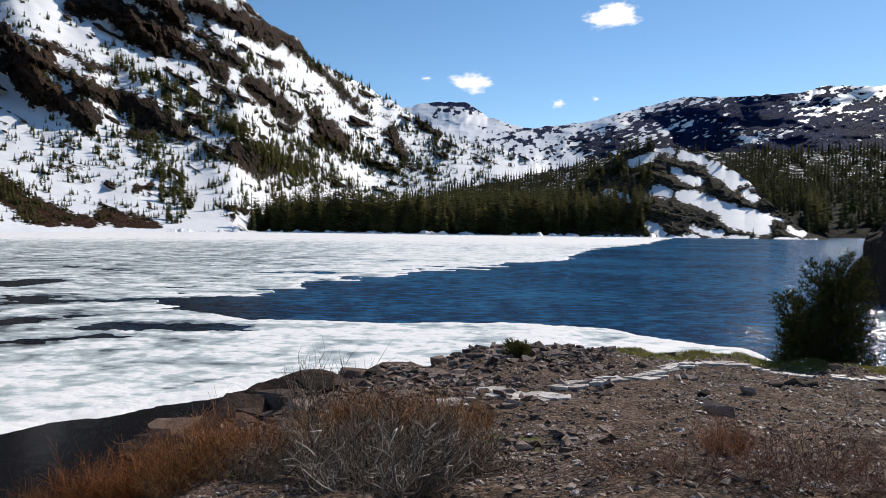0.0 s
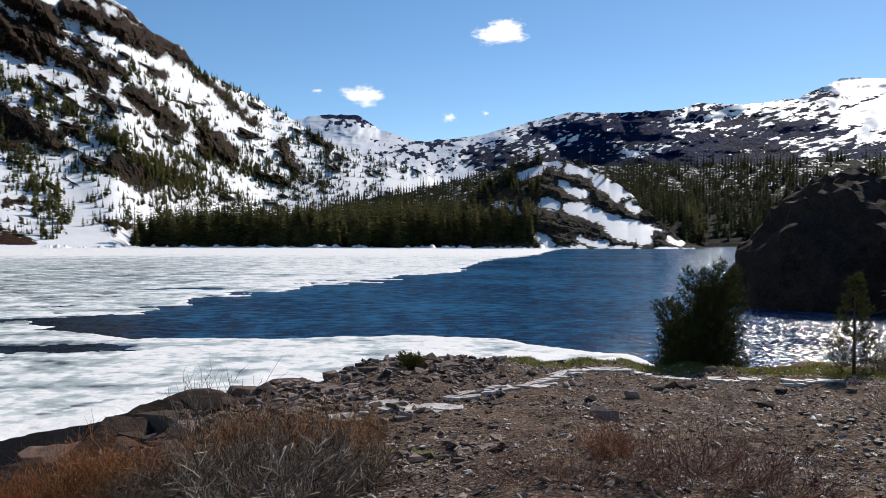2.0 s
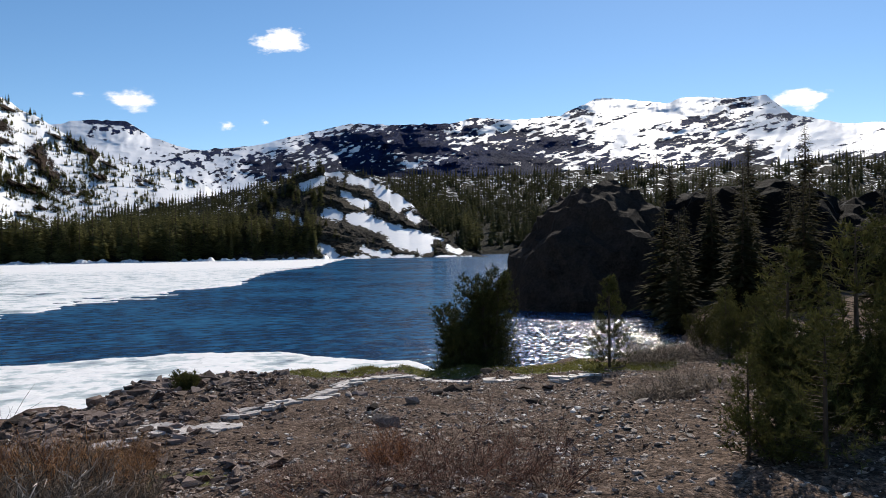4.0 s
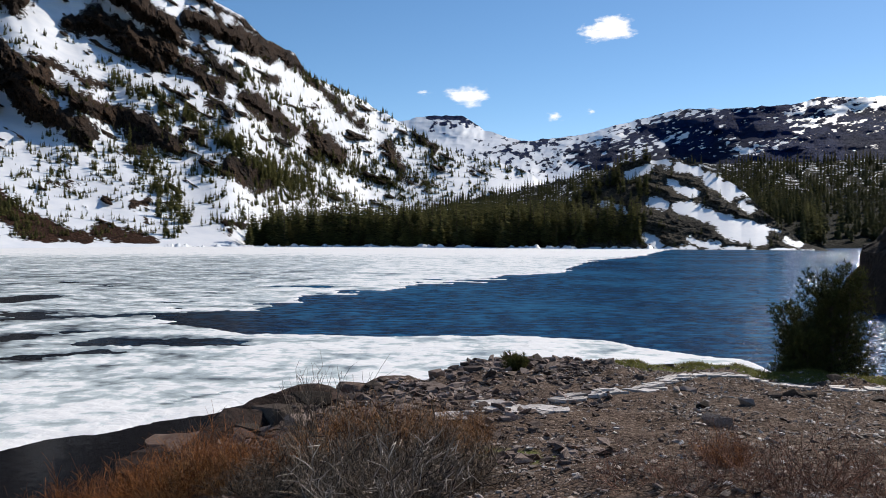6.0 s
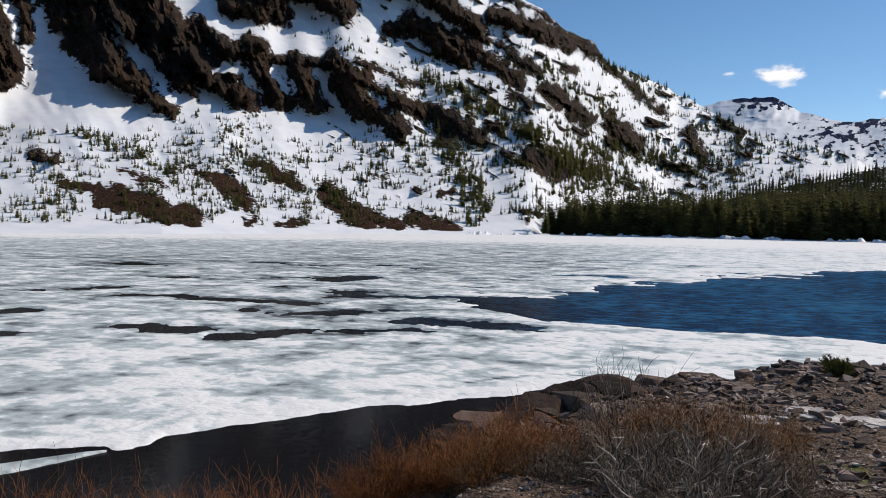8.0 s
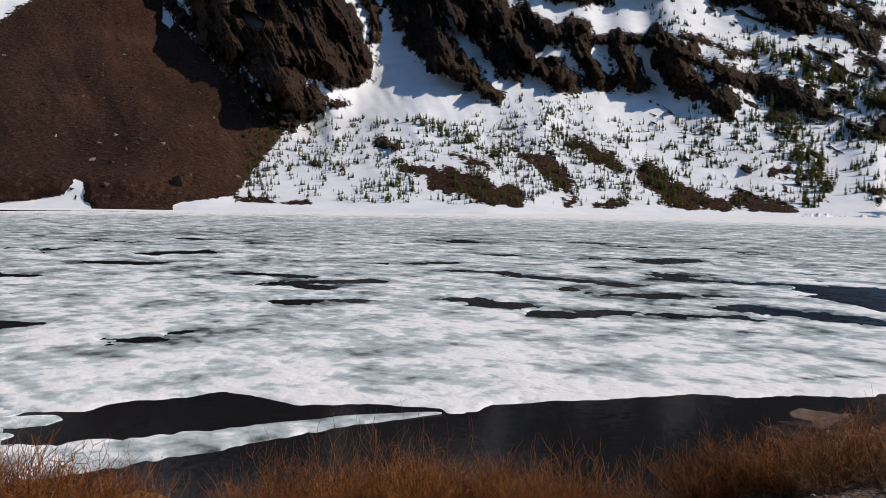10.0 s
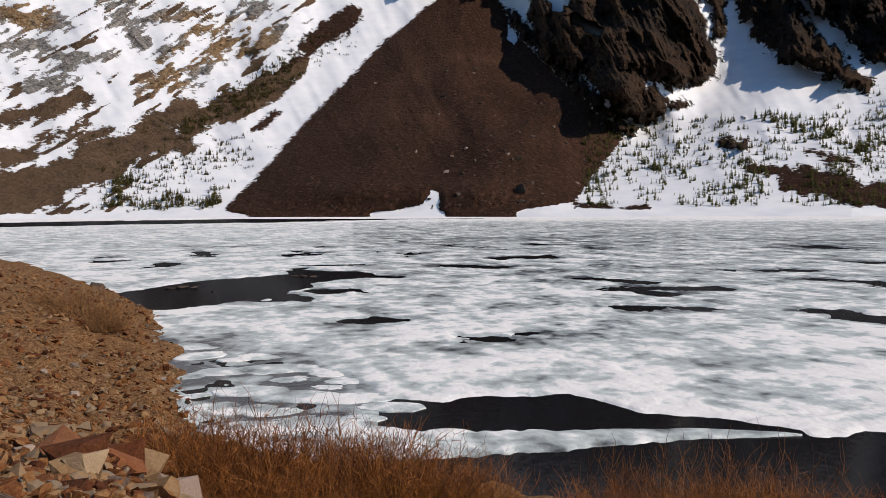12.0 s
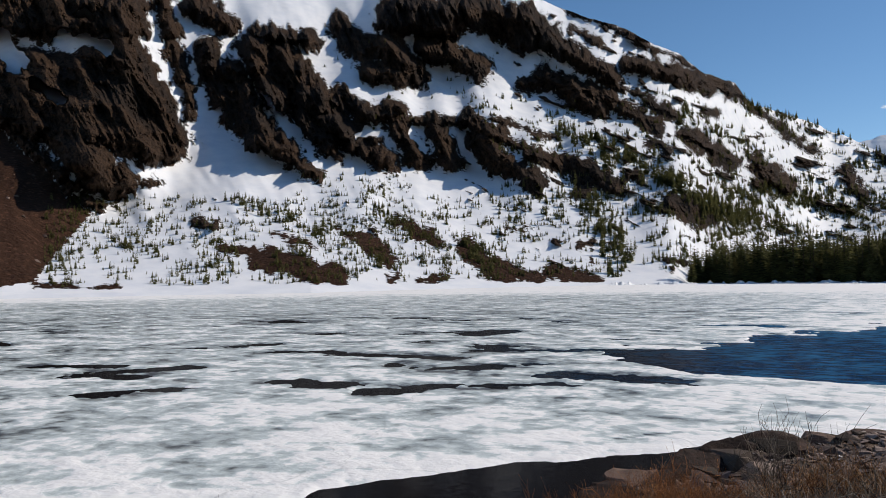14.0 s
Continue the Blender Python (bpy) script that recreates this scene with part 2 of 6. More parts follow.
def ground_material():
    m, t, p = material("gravel_ground")
    fine = noise_node(t, 22, 8, 0.7)
    mid = noise_node(t, 2.2, 5, 0.6)
    big = noise_node(t, 0.35, 4, 0.5)

    def pebbles(scale):
        v = node(t, "ShaderNodeTexVoronoi", Scale=scale, Randomness=1.0)
        t.links.new(position(t), v.inputs["Vector"])
        sep = t.nodes.new("ShaderNodeSeparateColor")
        t.links.new(v.outputs["Color"], sep.inputs[0])
        return v.outputs["Distance"], sep.outputs[0]
    d1, c1 = pebbles(13.0)
    d2, c2 = pebbles(34.0)
    tone = calc(t, "ADD", calc(t, "MULTIPLY", mix(t, 0.5, c1, c2), 0.55), calc(t, "MULTIPLY", mix(t, 0.5, fine, mid), 0.5))
    grey = ramp(t, tone, [(0.22, (0.018, 0.0115, 0.0085)), (0.5, (0.105, 0.070, 0.050)), (0.72, (0.23, 0.162, 0.122)), (0.85, (0.40, 0.31, 0.245))])
    orange = ramp(t, tone, [(0.22, (0.045, 0.020, 0.010)), (0.5, (0.17, 0.085, 0.038)), (0.75, (0.32, 0.19, 0.095))])
    grass = ramp(t, mix(t, 0.6, fine, mid), [(0.3, (0.05, 0.055, 0.018)), (0.6, (0.15, 0.15, 0.05)), (0.8, (0.24, 0.21, 0.09))])
    jit = calc(t, "MULTIPLY_ADD", mid, 1.2, -0.6)
    col = mix(t, edge(t, calc(t, "ADD", attribute(t, "rusty"), jit), -0.2, 0.4), grey, orange)
    col = mix(t, edge(t, calc(t, "ADD", attribute(t, "grass"), jit), -0.1, 0.3), col, grass)
    h = calc(t, "SUBTRACT", calc(t, "MULTIPLY", fine, 0.5), calc(t, "ADD", calc(t, "MULTIPLY", d1, 0.8), calc(t, "MULTIPLY", d2, 0.4)))
    finish(t, p, col, 0.9, bump(t, h, 0.8, 0.05), 0.06)
    return m


MAT_GROUND = ground_material()


def water_material():
    """Wind-ruffled water: the reflected sky painted as a blue body under a share of mirror gloss."""
    m, t, p = material("lake_water")
    t.nodes.remove(p)
    out = t.nodes["Material Output"]
    a = noise_node(t, 1.3, 7, 0.7, squash=(0.5, 1.0, 1.0))
    c = noise_node(t, 0.05, 4, 0.6)
    calm = attribute(t, "calm")
    # wavelets: a random tilt of the surface, gentler where it is calm
    tilt = node(t, "ShaderNodeTexNoise", Scale=5.5, Detail=2.5, Roughness=0.6)
    t.links.new(position(t), tilt.inputs["Vector"])
    flat = t.nodes.new("ShaderNodeVectorMath")
    flat.operation = "SUBTRACT"
    t.links.new(tilt.outputs["Color"], flat.inputs[0])
    flat.inputs[1].default_value = (0.5, 0.5, 0.5)
    lean = t.nodes.new("ShaderNodeVectorMath")
    lean.operation = "SCALE"
    t.links.new(flat.outputs[0], lean.inputs[0])
    t.links.new(calc(t, "ADD", calc(t, "MULTIPLY_ADD", calm, -2.13, 2.2), calc(t, "MULTIPLY", attribute(t, "ruffled"), 0.5)), lean.inputs["Scale"])
    keep = t.nodes.new("ShaderNodeVectorMath")
    keep.operation = "MULTIPLY_ADD"
    t.links.new(lean.outputs[0], keep.inputs[0])
    keep.inputs[1].default_value, keep.inputs[2].default_value = (1, 1, 0), (0, 0, 1)
    unit = t.nodes.new("ShaderNodeVectorMath")
    unit.operation = "NORMALIZE"
    t.links.new(keep.outputs[0], unit.inputs[0])
    nrm = unit.outputs[0]
    body = t.nodes.new("ShaderNodeBsdfDiffuse")
    # bright and dark ripple lines are banded into the blue by noise
    blue = ramp(t, mix(t, 0.65, c, a), [(0.44, (0.002, 0.014, 0.045)), (0.50, (0.005, 0.050, 0.118)), (0.57, (0.016, 0.115, 0.23))])
    # calm fades the painted blue out to near-black
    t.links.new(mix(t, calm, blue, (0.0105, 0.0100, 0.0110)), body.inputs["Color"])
    t.links.new(nrm, body.inputs["Normal"])
    gloss = t.nodes.new("ShaderNodeBsdfGlossy")
    gloss.inputs["Roughness"].default_value = 0.12
    t.links.new(nrm, gloss.inputs["Normal"])
    mx = t.nodes.new("ShaderNodeMixShader")
    t.links.new(calc(t, "ADD", calc(t, "MULTIPLY_ADD", calm, -0.09, 0.15), calc(t, "MULTIPLY", attribute(t, "ruffled"), 0.32)), mx.inputs[0])
    t.links.new(body.outputs[0], mx.inputs[1])
    t.links.new(gloss.outputs[0], mx.inputs[2])
    t.links.new(mx.outputs[0], out.inputs["Surface"])
    return m


MAT_WATER = water_material()


def ice_material():
    m, t, p = material("lake_ice")
    a = noise_node(t, 0.34, 7, 0.55, squash=(1.0, 1.2, 1.0))
    b = noise_node(t, 1.4, 6, 0.55)
    c = noise_node(t, 0.09, 3, 0.5)
    wet = attribute(t, "wet")
    f = calc(t, "ADD", calc(t, "ADD", calc(t, "MULTIPLY_ADD", a, 1.6, -0.3), calc(t, "MULTIPLY_ADD", b, 1.15, -0.575)), calc(t, "ADD", wet, calc(t, "MULTIPLY_ADD", c, 0.5, -0.25)))
    col = ramp(t, f, [(0.42, (0.92, 0.91, 0.89)), (0.50, (0.84, 0.85, 0.84)), (0.565, (0.63, 0.69, 0.685)), (0.74, (0.42, 0.475, 0.475)), (0.98, (0.06, 0.066, 0.07))])
    crk = node(t, "ShaderNodeTexVoronoi", Scale=0.13)
    crk.feature = "DISTANCE_TO_EDGE"
    warp = t.nodes.new("ShaderNodeVectorMath")
    warp.operation = "MULTIPLY_ADD"
    wn_ = node(t, "ShaderNodeTexNoise", Scale=0.35, Detail=3.0)
    t.links.new(position(t), wn_.inputs["Vector"])
    t.links.new(wn_.outputs["Color"], warp.inputs[0])
    warp.inputs[1].default_value = (5, 5, 0)
    t.links.new(position(t), warp.inputs[2])
    t.links.new(warp.outputs[0], crk.inputs["Vector"])
    col = mix(t, calc(t, "MULTIPLY", edge(t, crk.outputs["Distance"], 0.008, 0.0), 0.22), col, (0.16, 0.19, 0.19))
    rough = edge(t, f, 0.8, 0.5)
    nrm = bump(t, calc(t, "SUBTRACT", calc(t, "MULTIPLY", b, 0.5), f), 0.7, 0.2)
    finish(t, p, col, calc(t, "MULTIPLY_ADD", rough, 0.35, 0.35), nrm, 0.25)
    return m


MAT_ICE = ice_material()


def snow_material():
    m, t, p = material("old_snow")
    n = noise_node(t, 3.0, 6, 0.6)
    finish(t, p, ramp(t, n, [(0.3, (0.66, 0.68, 0.70)), (0.6, (0.86, 0.87, 0.89))]), 0.55, bump(t, n, 0.5, 0.08), 0.3)
    return m


MAT_SNOW = snow_material()

# ---------- far shore, mountain, knoll, valley and distant ridge ----------
SHORE = [(112, 300), (94, 300), (74, 265), (60, 240), (40, 240), (29, 285), (19, 325), (12, 345), (0, 335), (-10, 335), (-16, 345), (-24, 400), (-30, 500), (-62, 520)]
# thick lines of bare ground on the mountainside: bearing and height angle at both ends, half width, in degrees
CLIFFS = [(75, 16.5, 67, 16.0, 1.4), (67, 16.0, 60.5, 15.9, 1.0), (62, 12.6, 58.8, 9.2, 0.55), (58.8, 9.2, 55.4, 6.0, 0.55), (60, 16.5, 52.1, 17.1, 1.66), (57.9, 11.8, 53.4, 11.3, 2.96), (53, 14.5, 51.1, 11, 2.22), (51.1, 11, 49.8, 9.4, 1.66), (51.8, 9.1, 49.5, 8.8, 1.33), (53.7, 6.5, 52.6, 6.6, 1.18), (55.7, 8.9, 54.1, 7.4, 1.41), (59.8, 13.2, 58.4, 10, 1.11), (50, 18.3, 49.3, 16.3, 0.67), (49.2, 15.4, 48.4, 13, 0.7), (48.4, 13, 48.1, 11, 0.44)]
BUTTRESSES = [(47.8, 18.2, 45.7, 17.2, 0.96), (46.9, 15.2, 45.7, 11.3, 1.04), (45.5, 13.9, 43.6, 10, 1.26), (44.6, 10.6, 41.3, 8.5, 0.96), (43.8, 15.5, 42.1, 12.6, 1.33), (41.9, 14.9, 39.5, 11.9, 1.48), (40.5, 11.5, 38.7, 9.3, 1.04), (38.9, 10.1, 38, 8.4, 0.52), (43.6, 16.6, 39.7, 16.4, 0.74), (37.9, 17.2, 36.3, 15.9, 1.04), (37.9, 12.5, 36.3, 11.5, 0.89), (35.7, 14.4, 32.3, 13.9, 0.89), (34.5, 16, 33, 14.6, 1.11), (36.1, 11.3, 33.9, 11.8, 0.74), (39.3, 10.9, 35.9, 9.6, 1.04), (36.9, 9.5, 34.3, 8, 0.81)]
WALLS = [(33.7, 10.5, 32.1, 8.1, 0.96), (31.3, 10.9, 29.9, 8.1, 0.89), (33.9, 10.9, 29.8, 10.9, 0.44), (28.8, 10.9, 26.4, 9.8, 0.81), (27.8, 9.5, 26.6, 7.9, 1), (26.6, 8.2, 23.8, 6.4, 0.89), (24.2, 8.5, 21.8, 7.7, 0.59), (21.8, 7.7, 19.5, 6.8, 0.81), (21.4, 5.5, 20.1, 5.9, 0.33), (33.8, 18, 30.2, 18, 1.55), (30, 15.6, 27.8, 14.5, 1), (31.6, 16.1, 30.2, 15.5, 0.96), (28.1, 18.4, 24.5, 16.7, 1.41), (24.5, 17.9, 21.7, 15.5, 0.96), (21.7, 15.5, 18.1, 13.3, 0.74), (23.5, 13.8, 18.6, 12, 0.74), (21.7, 12.8, 19.4, 11.5, 0.89), (24.5, 13.2, 22.7, 13.5, 0.67)]
LEDGES = [(21.3, 17, 19.1, 15.8, 0.3), (17.7, 16.5, 16.4, 15.8, 0.33), (21.6, 18.3, 16.6, 16.2, 0.18), (17.4, 14.4, 14.4, 13.4, 0.63), (14.4, 13.4, 11.8, 12.5, 0.67), (11.8, 12.8, 9.5, 11.5, 0.48), (17.7, 11.4, 15.4, 9.8, 0.55), (15.9, 9, 14.7, 8.4, 0.33), (15.9, 11.6, 14.5, 10.7, 0.48), (13.6, 9.3, 10.8, 7.4, 0.59), (9, 7.1, 7.3, 5.5, 0.67), (17.7, 6.6, 16.7, 6.6, 0.33), (14.6, 4.6, 12, 3.8, 0.85), (12.2, 10.7, 11.5, 10.8, 0.26), (9.3, 10.8, 6.9, 8.8, 0.3), (6.9, 8.8, 5.3, 7.6, 0.26), (4, 6.4, 3.1, 4.9, 0.37), (21, 6.7, 18.3, 6, 0.63), (15, 0.8, 13.5, 0.7, 0.15)]
CRAGS = [(16.2, 15.5, 10.3, 12.4, 0.18), (10.7, 12.3, 8.8, 11, 0.33), (18.2, 13, 15.9, 11.9, 0.22), (27, 11.2, 22.2, 9.3, 0.22), (25.8, 9.4, 24.4, 8.9, 0.26), (9.4, 7.5, 8.6, 7.2, 0.26), (2.8, 4.2, 1.8, 3.7, 0.26), (1.7, 7.3, 0.5, 6.2, 0.33), (36.4, 3.8, 35.3, 3.2, 0.18), (47.6, 3.8, 46.5, 3.5, 0.3), (51.1, 6.4, 50.2, 6.6, 0.26), (54.7, 5, 53.5, 4.9, 0.33), (40.7, 7.9, 39.5, 7, 0.48), (21.1, 1.9, 20, 2, 0.22), (25.9, 3.2, 24.3, 3.1, 0.15)]
BARE = [(43.4, 1.3, 38, -0.1, 0.81), (42.6, 3.1, 39.6, 2, 0.22), (57.7, -0.2, 55.4, -0.5, 0.26), (54.4, -0.8, 52.8, -0.7, 0.37), (36.2, 2.6, 34.4, 1, 0.67), (33.8, 4, 30.7, 2.3, 0.44), (29.1, 2.1, 26.2, 0, 0.74), (27.6, 0.2, 23.6, -0.5, 0.48), (23.1, 0.1, 19.9, -0.5, 0.55), (32.4, -0.5, 30.3, -0.2, 0.26), (38, 3.4, 36.4, 2.4, 0.26), (34, 0.1, 34.4, -0.5, 0.3), (46.2, 2, 43.5, 1.8, 0.3)]
SOIL = [(97.7, -0.3, 93, 0.6, 0.81), (97.1, 0.7, 89.2, 2.5, 0.85), (90.9, 2.6, 86.4, 4.4, 0.85), (87.3, 4.8, 84.5, 6.4, 0.44), (84.4, 5, 81.2, 7.1, 0.55), (81.2, 6.5, 77, 9.2, 0.63), (97.6, 2.6, 93.9, 3.2, 0.33), (95.8, 2.8, 90.9, 5.1, 0.13), (96.9, 4.8, 90.8, 6.9, 0.37), (90.9, 4.1, 89.5, 4.8, 0.18), (89.2, 3.5, 84.6, 4, 0.52)]
SLABS = [(86.6, 7.6, 84.1, 8.1, 0.37), (84.5, 8.6, 82.3, 9.6, 0.3), (85.9, 10, 83.7, 11.5, 0.3), (83.7, 11.5, 79.2, 13.3, 0.26), (82.6, 10.4, 80.7, 11.3, 0.22), (80.7, 10.1, 78.1, 11.6, 0.26), (87.9, 11, 87.1, 10.5, 0.37), (89, 11.6, 83.7, 12.5, 0.26), (94.3, 7.4, 91.4, 8.1, 0.3), (93.7, 8.2, 89, 9.5, 0.18), (95.5, 9.2, 89.7, 9.5, 0.15), (97.3, 9.6, 93, 10, 0.3), (97.3, 11.6, 92.6, 11.4, 0.74), (89.3, 12.7, 87.8, 13.1, 0.3), (87.7, 7.7, 85.6, 8.8, 0.15), (98, 6.6, 96.2, 7.3, 0.44)]
RUST = [(76.3, 10.7, 73.3, 12.7, 0.67), (80, 5, 78.6, 6.1, 0.22), (78.1, 9.2, 75.8, 10.4, 0.22)]
# patches of snow lying in the cliffs
DRIFTS = [(60.2, 15.2, 58.8, 13.6, 0.75), (57.8, 12.4, 56.2, 11.5, 0.35), (56.3, 15.4, 53.4, 15.1, 0.42), (55.0, 17.0, 54.2, 16.8, 0.4), (43.2, 12.9, 41.6, 10.2, 0.22), (47.0, 10.6, 46.4, 11.2, 0.4), (36.4, 9.9, 35.0, 10.2, 0.3), (32.6, 10.2, 31.8, 8.8, 0.28)]
CONE = [(82.2, -0.6), (79.1, 2.8), (75.2, 6.95), (70.9, 11.2), (66.9, 14.2)], [(57.8, -0.6), (56.1, 2), (54.2, 4.4), (57.2, 7.7), (60.8, 10.7), (63.2, 14.2)]


def mountain_fields(az, el):
    w1 = fbm(az * 1.5, el * 1.5, 11, 5) - 0.5
    w2 = fbm(az * 1.5, el * 1.5, 23, 5) - 0.5
    a, b = az + w1 * 0.9, el + w2 * 0.8
    rag = (fbm(az * 2.2 + el * 0.8, el * 1.3 - az * 0.4, 31, 5) - 0.5)
    gully = fbm((az - 0.35 * el) * 3.2, (el + 0.3 * az) * 0.9, 33, 4) - 0.5
    rock = strokes(a, b, CLIFFS + BUTTRESSES + WALLS) + rag * 0.7 + gully * 0.5
    rock = np.maximum(rock, strokes(a, b, LEDGES + CRAGS) + 0.06 + rag * 0.7)
    drift = strokes(a, b, DRIFTS) + rag * 0.5
    rock = np.where(drift > 0, np.minimum(rock, -drift * 2), rock)
    q = el - 0.42 * az
    speck = fbm(az * 0.8, q * 2.4, 51, 5) - 0.67 - 0.02 * smooth(16, 24, az) - 0.12 * smooth(24, 32, az)
    rock = np.maximum(rock, np.where(az < 52, speck * 5.0 - 0.25 * smooth(5, 1, el), -2))
    scree = strokes(a, b, BARE) + rag * 0.5
    lo, hi = table(el, [(e, z) for z, e in CONE[1]]), table(el, [(e, z) for z, e in CONE[0]])
    cone = np.minimum(az - lo, hi - az) * 0.8 + rag * 0.35
    cone = np.minimum(cone, np.where(el > 14, 14.5 - el, 9))
    tongue = strokes(az, el, [(68.6, -1.2, 67.6, 0.45, 0.34), (67.5, -1.2, 67.45, 0.45, 0.26), (71.5, -1.1, 68.0, -0.3, 0.2), (61, -0.9, 57, -0.3, 0.3)])
    bulge = np.clip(cone, 0, 6)
    cone = np.minimum(cone, 0.05 - tongue * 2.5)
    patch = strokes(a, b, [(62.2, 11.9, 61.9, 11.0, 0.25)]) + rag * 0.3
    cone = np.where(patch > 0, -patch * 3, cone)
    scree = np.maximum(scree, np.where(rock > 0.1, -1, cone))
    scree = np.maximum(scree, strokes(a, b, RUST) + rag * 0.5)
    lay = fbm(az * 0.6, (el + 0.55 * az) * 2.6, 57, 5) - 0.5
    veg = strokes(a, b, SOIL) + rag * 0.5 + lay * 0.7 + 0.18
    thin = fbm(az * 0.55, (el + 0.6 * az) * 2.4, 59, 5) - 0.66
    veg = np.maximum(veg, np.where(az > 70, thin * 5 - smooth(82, 79, az + 0.9 * el - 6) * 3, -2))
    pale = strokes(a, b, SLABS) * 0.8 + rag * 0.5 + (fbm(az * 1.3, (el + 0.55 * az) * 4.5, 58, 5) - 0.5) * 1.7 + 0.04
    rock = np.maximum(rock, np.where(az > 70, pale, -2))
    shorelip = smooth(-0.55, -0.9, el) * 1.2
    return rock - shorelip, scree - shorelip, veg - shorelip, bulge, smooth(69, 70, az)


class Sheet:
    """A slope seen from the lake: for every bearing it climbs from its foot to its crest."""

    def __init__(self, az, us, foot, crest_r, foot_el, crest_el, power=1.0, soft=0.0):
        A, U = np.meshgrid(az, us, indexing="ij")
        self.az, self.us = az, us
        r0, r1 = foot(A), crest_r(A)
        e0, e1 = foot_el(A), crest_el(A)
        if soft:
            near_ = [crest_el(np.clip(A[:, :1] + k * soft, az[0], az[-1])) for k in np.linspace(-1, 1, 61)]
            e1 = e1 * U ** 7 + sum(near_) / 61 * (1 - U ** 7)
        self.A, self.U = A, U
        self.el = e0 + (e1 - e0) * U ** power
        self.r = r0 + (r1 - r0) * U

    def finish(self, name, mat, attrs, label, category):
        x, y = polar(self.A, self.r)
        z = EYE + self.r * np.tan(np.radians(self.el))
        self.xyz = np.stack([x, y, z], -1)
        me = mesh_of(name, self.xyz.reshape(-1, 3), grid_faces(*self.A.shape), mat, attrs=attrs)
        # bare rock breaks in facets, snow is smooth
        bare_ = (np.asarray(attrs["rock"]).ravel()[grid_faces(*self.A.shape)].mean(1) < 0.05)
        me.polygons.foreach_set("use_smooth", bare_)
        self.ob = tagged(new(name, me), label, category, kind="structure")
        return self

    def place(self, az, el):
        """The point of the slope that shows at that bearing and height angle."""
        i = int(np.clip(np.searchsorted(self.az, az), 0, len(self.az) - 1))
        j = int(np.clip(np.searchsorted(self.el[i], el), 0, len(self.us) - 1))
        return self.xyz[i, j]


def shore_el(az):
    return np.degrees(np.arctan2(-EYE - 0.6, table(az, SHORE)))


# the great snowy mountain across the lake
CREST = [(112, 25), (85, 25), (60, 25), (40, 23.5), (30, 21.2), (23.2, 18.8), (18.1, 16.9), (13.9, 14.7), (12.2, 13.2), (10.3, 12.5),
         (9.4, 11.1), (6.2, 9.75), (5.5, 9.4), (2.8, 8.0), (-0.6, 6.0), (-3.8, 5.2), (-5.8, 4.8), (-8, 3.4), (-11, 0.6), (-12, -0.8)]
az = np.concatenate([np.arange(-12, 64, 0.085), np.arange(64, 112.01, 0.12)])
us = np.concatenate([np.linspace(0, 0.75, 250), np.linspace(0.755, 1, 40)])
mt = Sheet(az, us, lambda a: table(a, SHORE) + 430 * smooth(15, 5, a), lambda a: 800 + 400 * smooth(15, 3, a), shore_el,
           lambda a: table(a, CREST) + 0.35 * (fbm(a * 1.1, a * 0, 5, 5) - 0.5), soft=5.0)
rock, scree, veg, bulge, pale = mountain_fields(mt.A, mt.el)
rk = smooth(-0.1, 1.0, rock) * (1 - 0.8 * pale)
ribs = ridged((mt.A - 0.45 * mt.el) * 0.5, mt.el * 0.30, 61, 4) - 0.45
crag = ridged((mt.A - 0.5 * mt.el) * 2.1, mt.el * 0.6, 67, 5) - 0.5
chip = ridged((mt.A - 0.4 * mt.el) * 5.0, mt.el * 2.4, 69, 3) - 0.5
big = ridged((mt.A - 0.5 * mt.el) * 0.17, mt.el * 0.07, 63, 2) - 0.5
# bare rock stands steeper than the slope: it juts out more and more up to its top, then steps back
wall_ = smooth(0.0, 0.5, rock) * (1 - pale) * smooth(62, 58, mt.A)
climb = np.concatenate([np.zeros((len(mt.az), 1)), np.cumsum(0.5 * (wall_[:, 1:] + wall_[:, :-1]) * np.diff(mt.el, axis=1), axis=1)], 1)
jut = np.stack([c - np.interp(e_ - 4.0, e_, c, left=0.0) for e_, c in zip(mt.el, climb)])
for half in (9, 6, 4):
    run_ = np.cumsum(np.pad(jut, ((half + 1, half), (0, 0)), mode="edge"), axis=0)
    jut = (run_[2 * half + 1:] - run_[:-2 * half - 1]) / (2 * half + 1)
mt.r = mt.r - jut * (17 - 10 * smooth(33, 40, mt.A))
# the great buttress: a lit face towards the sun, its other side falling back into shade
buttress = smooth(48.0, 53.2, mt.A) * smooth(62.5, 53.6, mt.A) * smooth(5.0, 8.0, mt.el)
mt.r = mt.r - 50 * buttress
mt.r = mt.r - rk * (0.55 + 0.45 * smooth(22, 30, mt.A)) * (5.0 + 34 * ribs + 12 * crag + 4.0 * chip + 34 * big) * smooth(0, 0.12, mt.U) * mt.r / 320
mt.r = mt.r + ((fbm(mt.A * 0.13, mt.el * 0.10, 71, 3) - 0.5) * 60 + (fbm((mt.A - mt.el * 0.5) * 0.5, mt.el * 0.25, 73, 3) - 0.5) * 11) * smooth(0, 0.25, mt.U)
mt.r = mt.r - bulge / 6 * 34 * smooth(0.0, 0.1, mt.U)
mt.r = mt.r - np.clip(scree, 0, 1) * 2.5
mt.finish("mountain", MAT_MOUNTAIN, {"rock": rock, "scree": scree, "veg": veg, "pale": pale}, "steep snowy mountainside with shade-darkened cliffs and brown scree across the lake", "mountain")

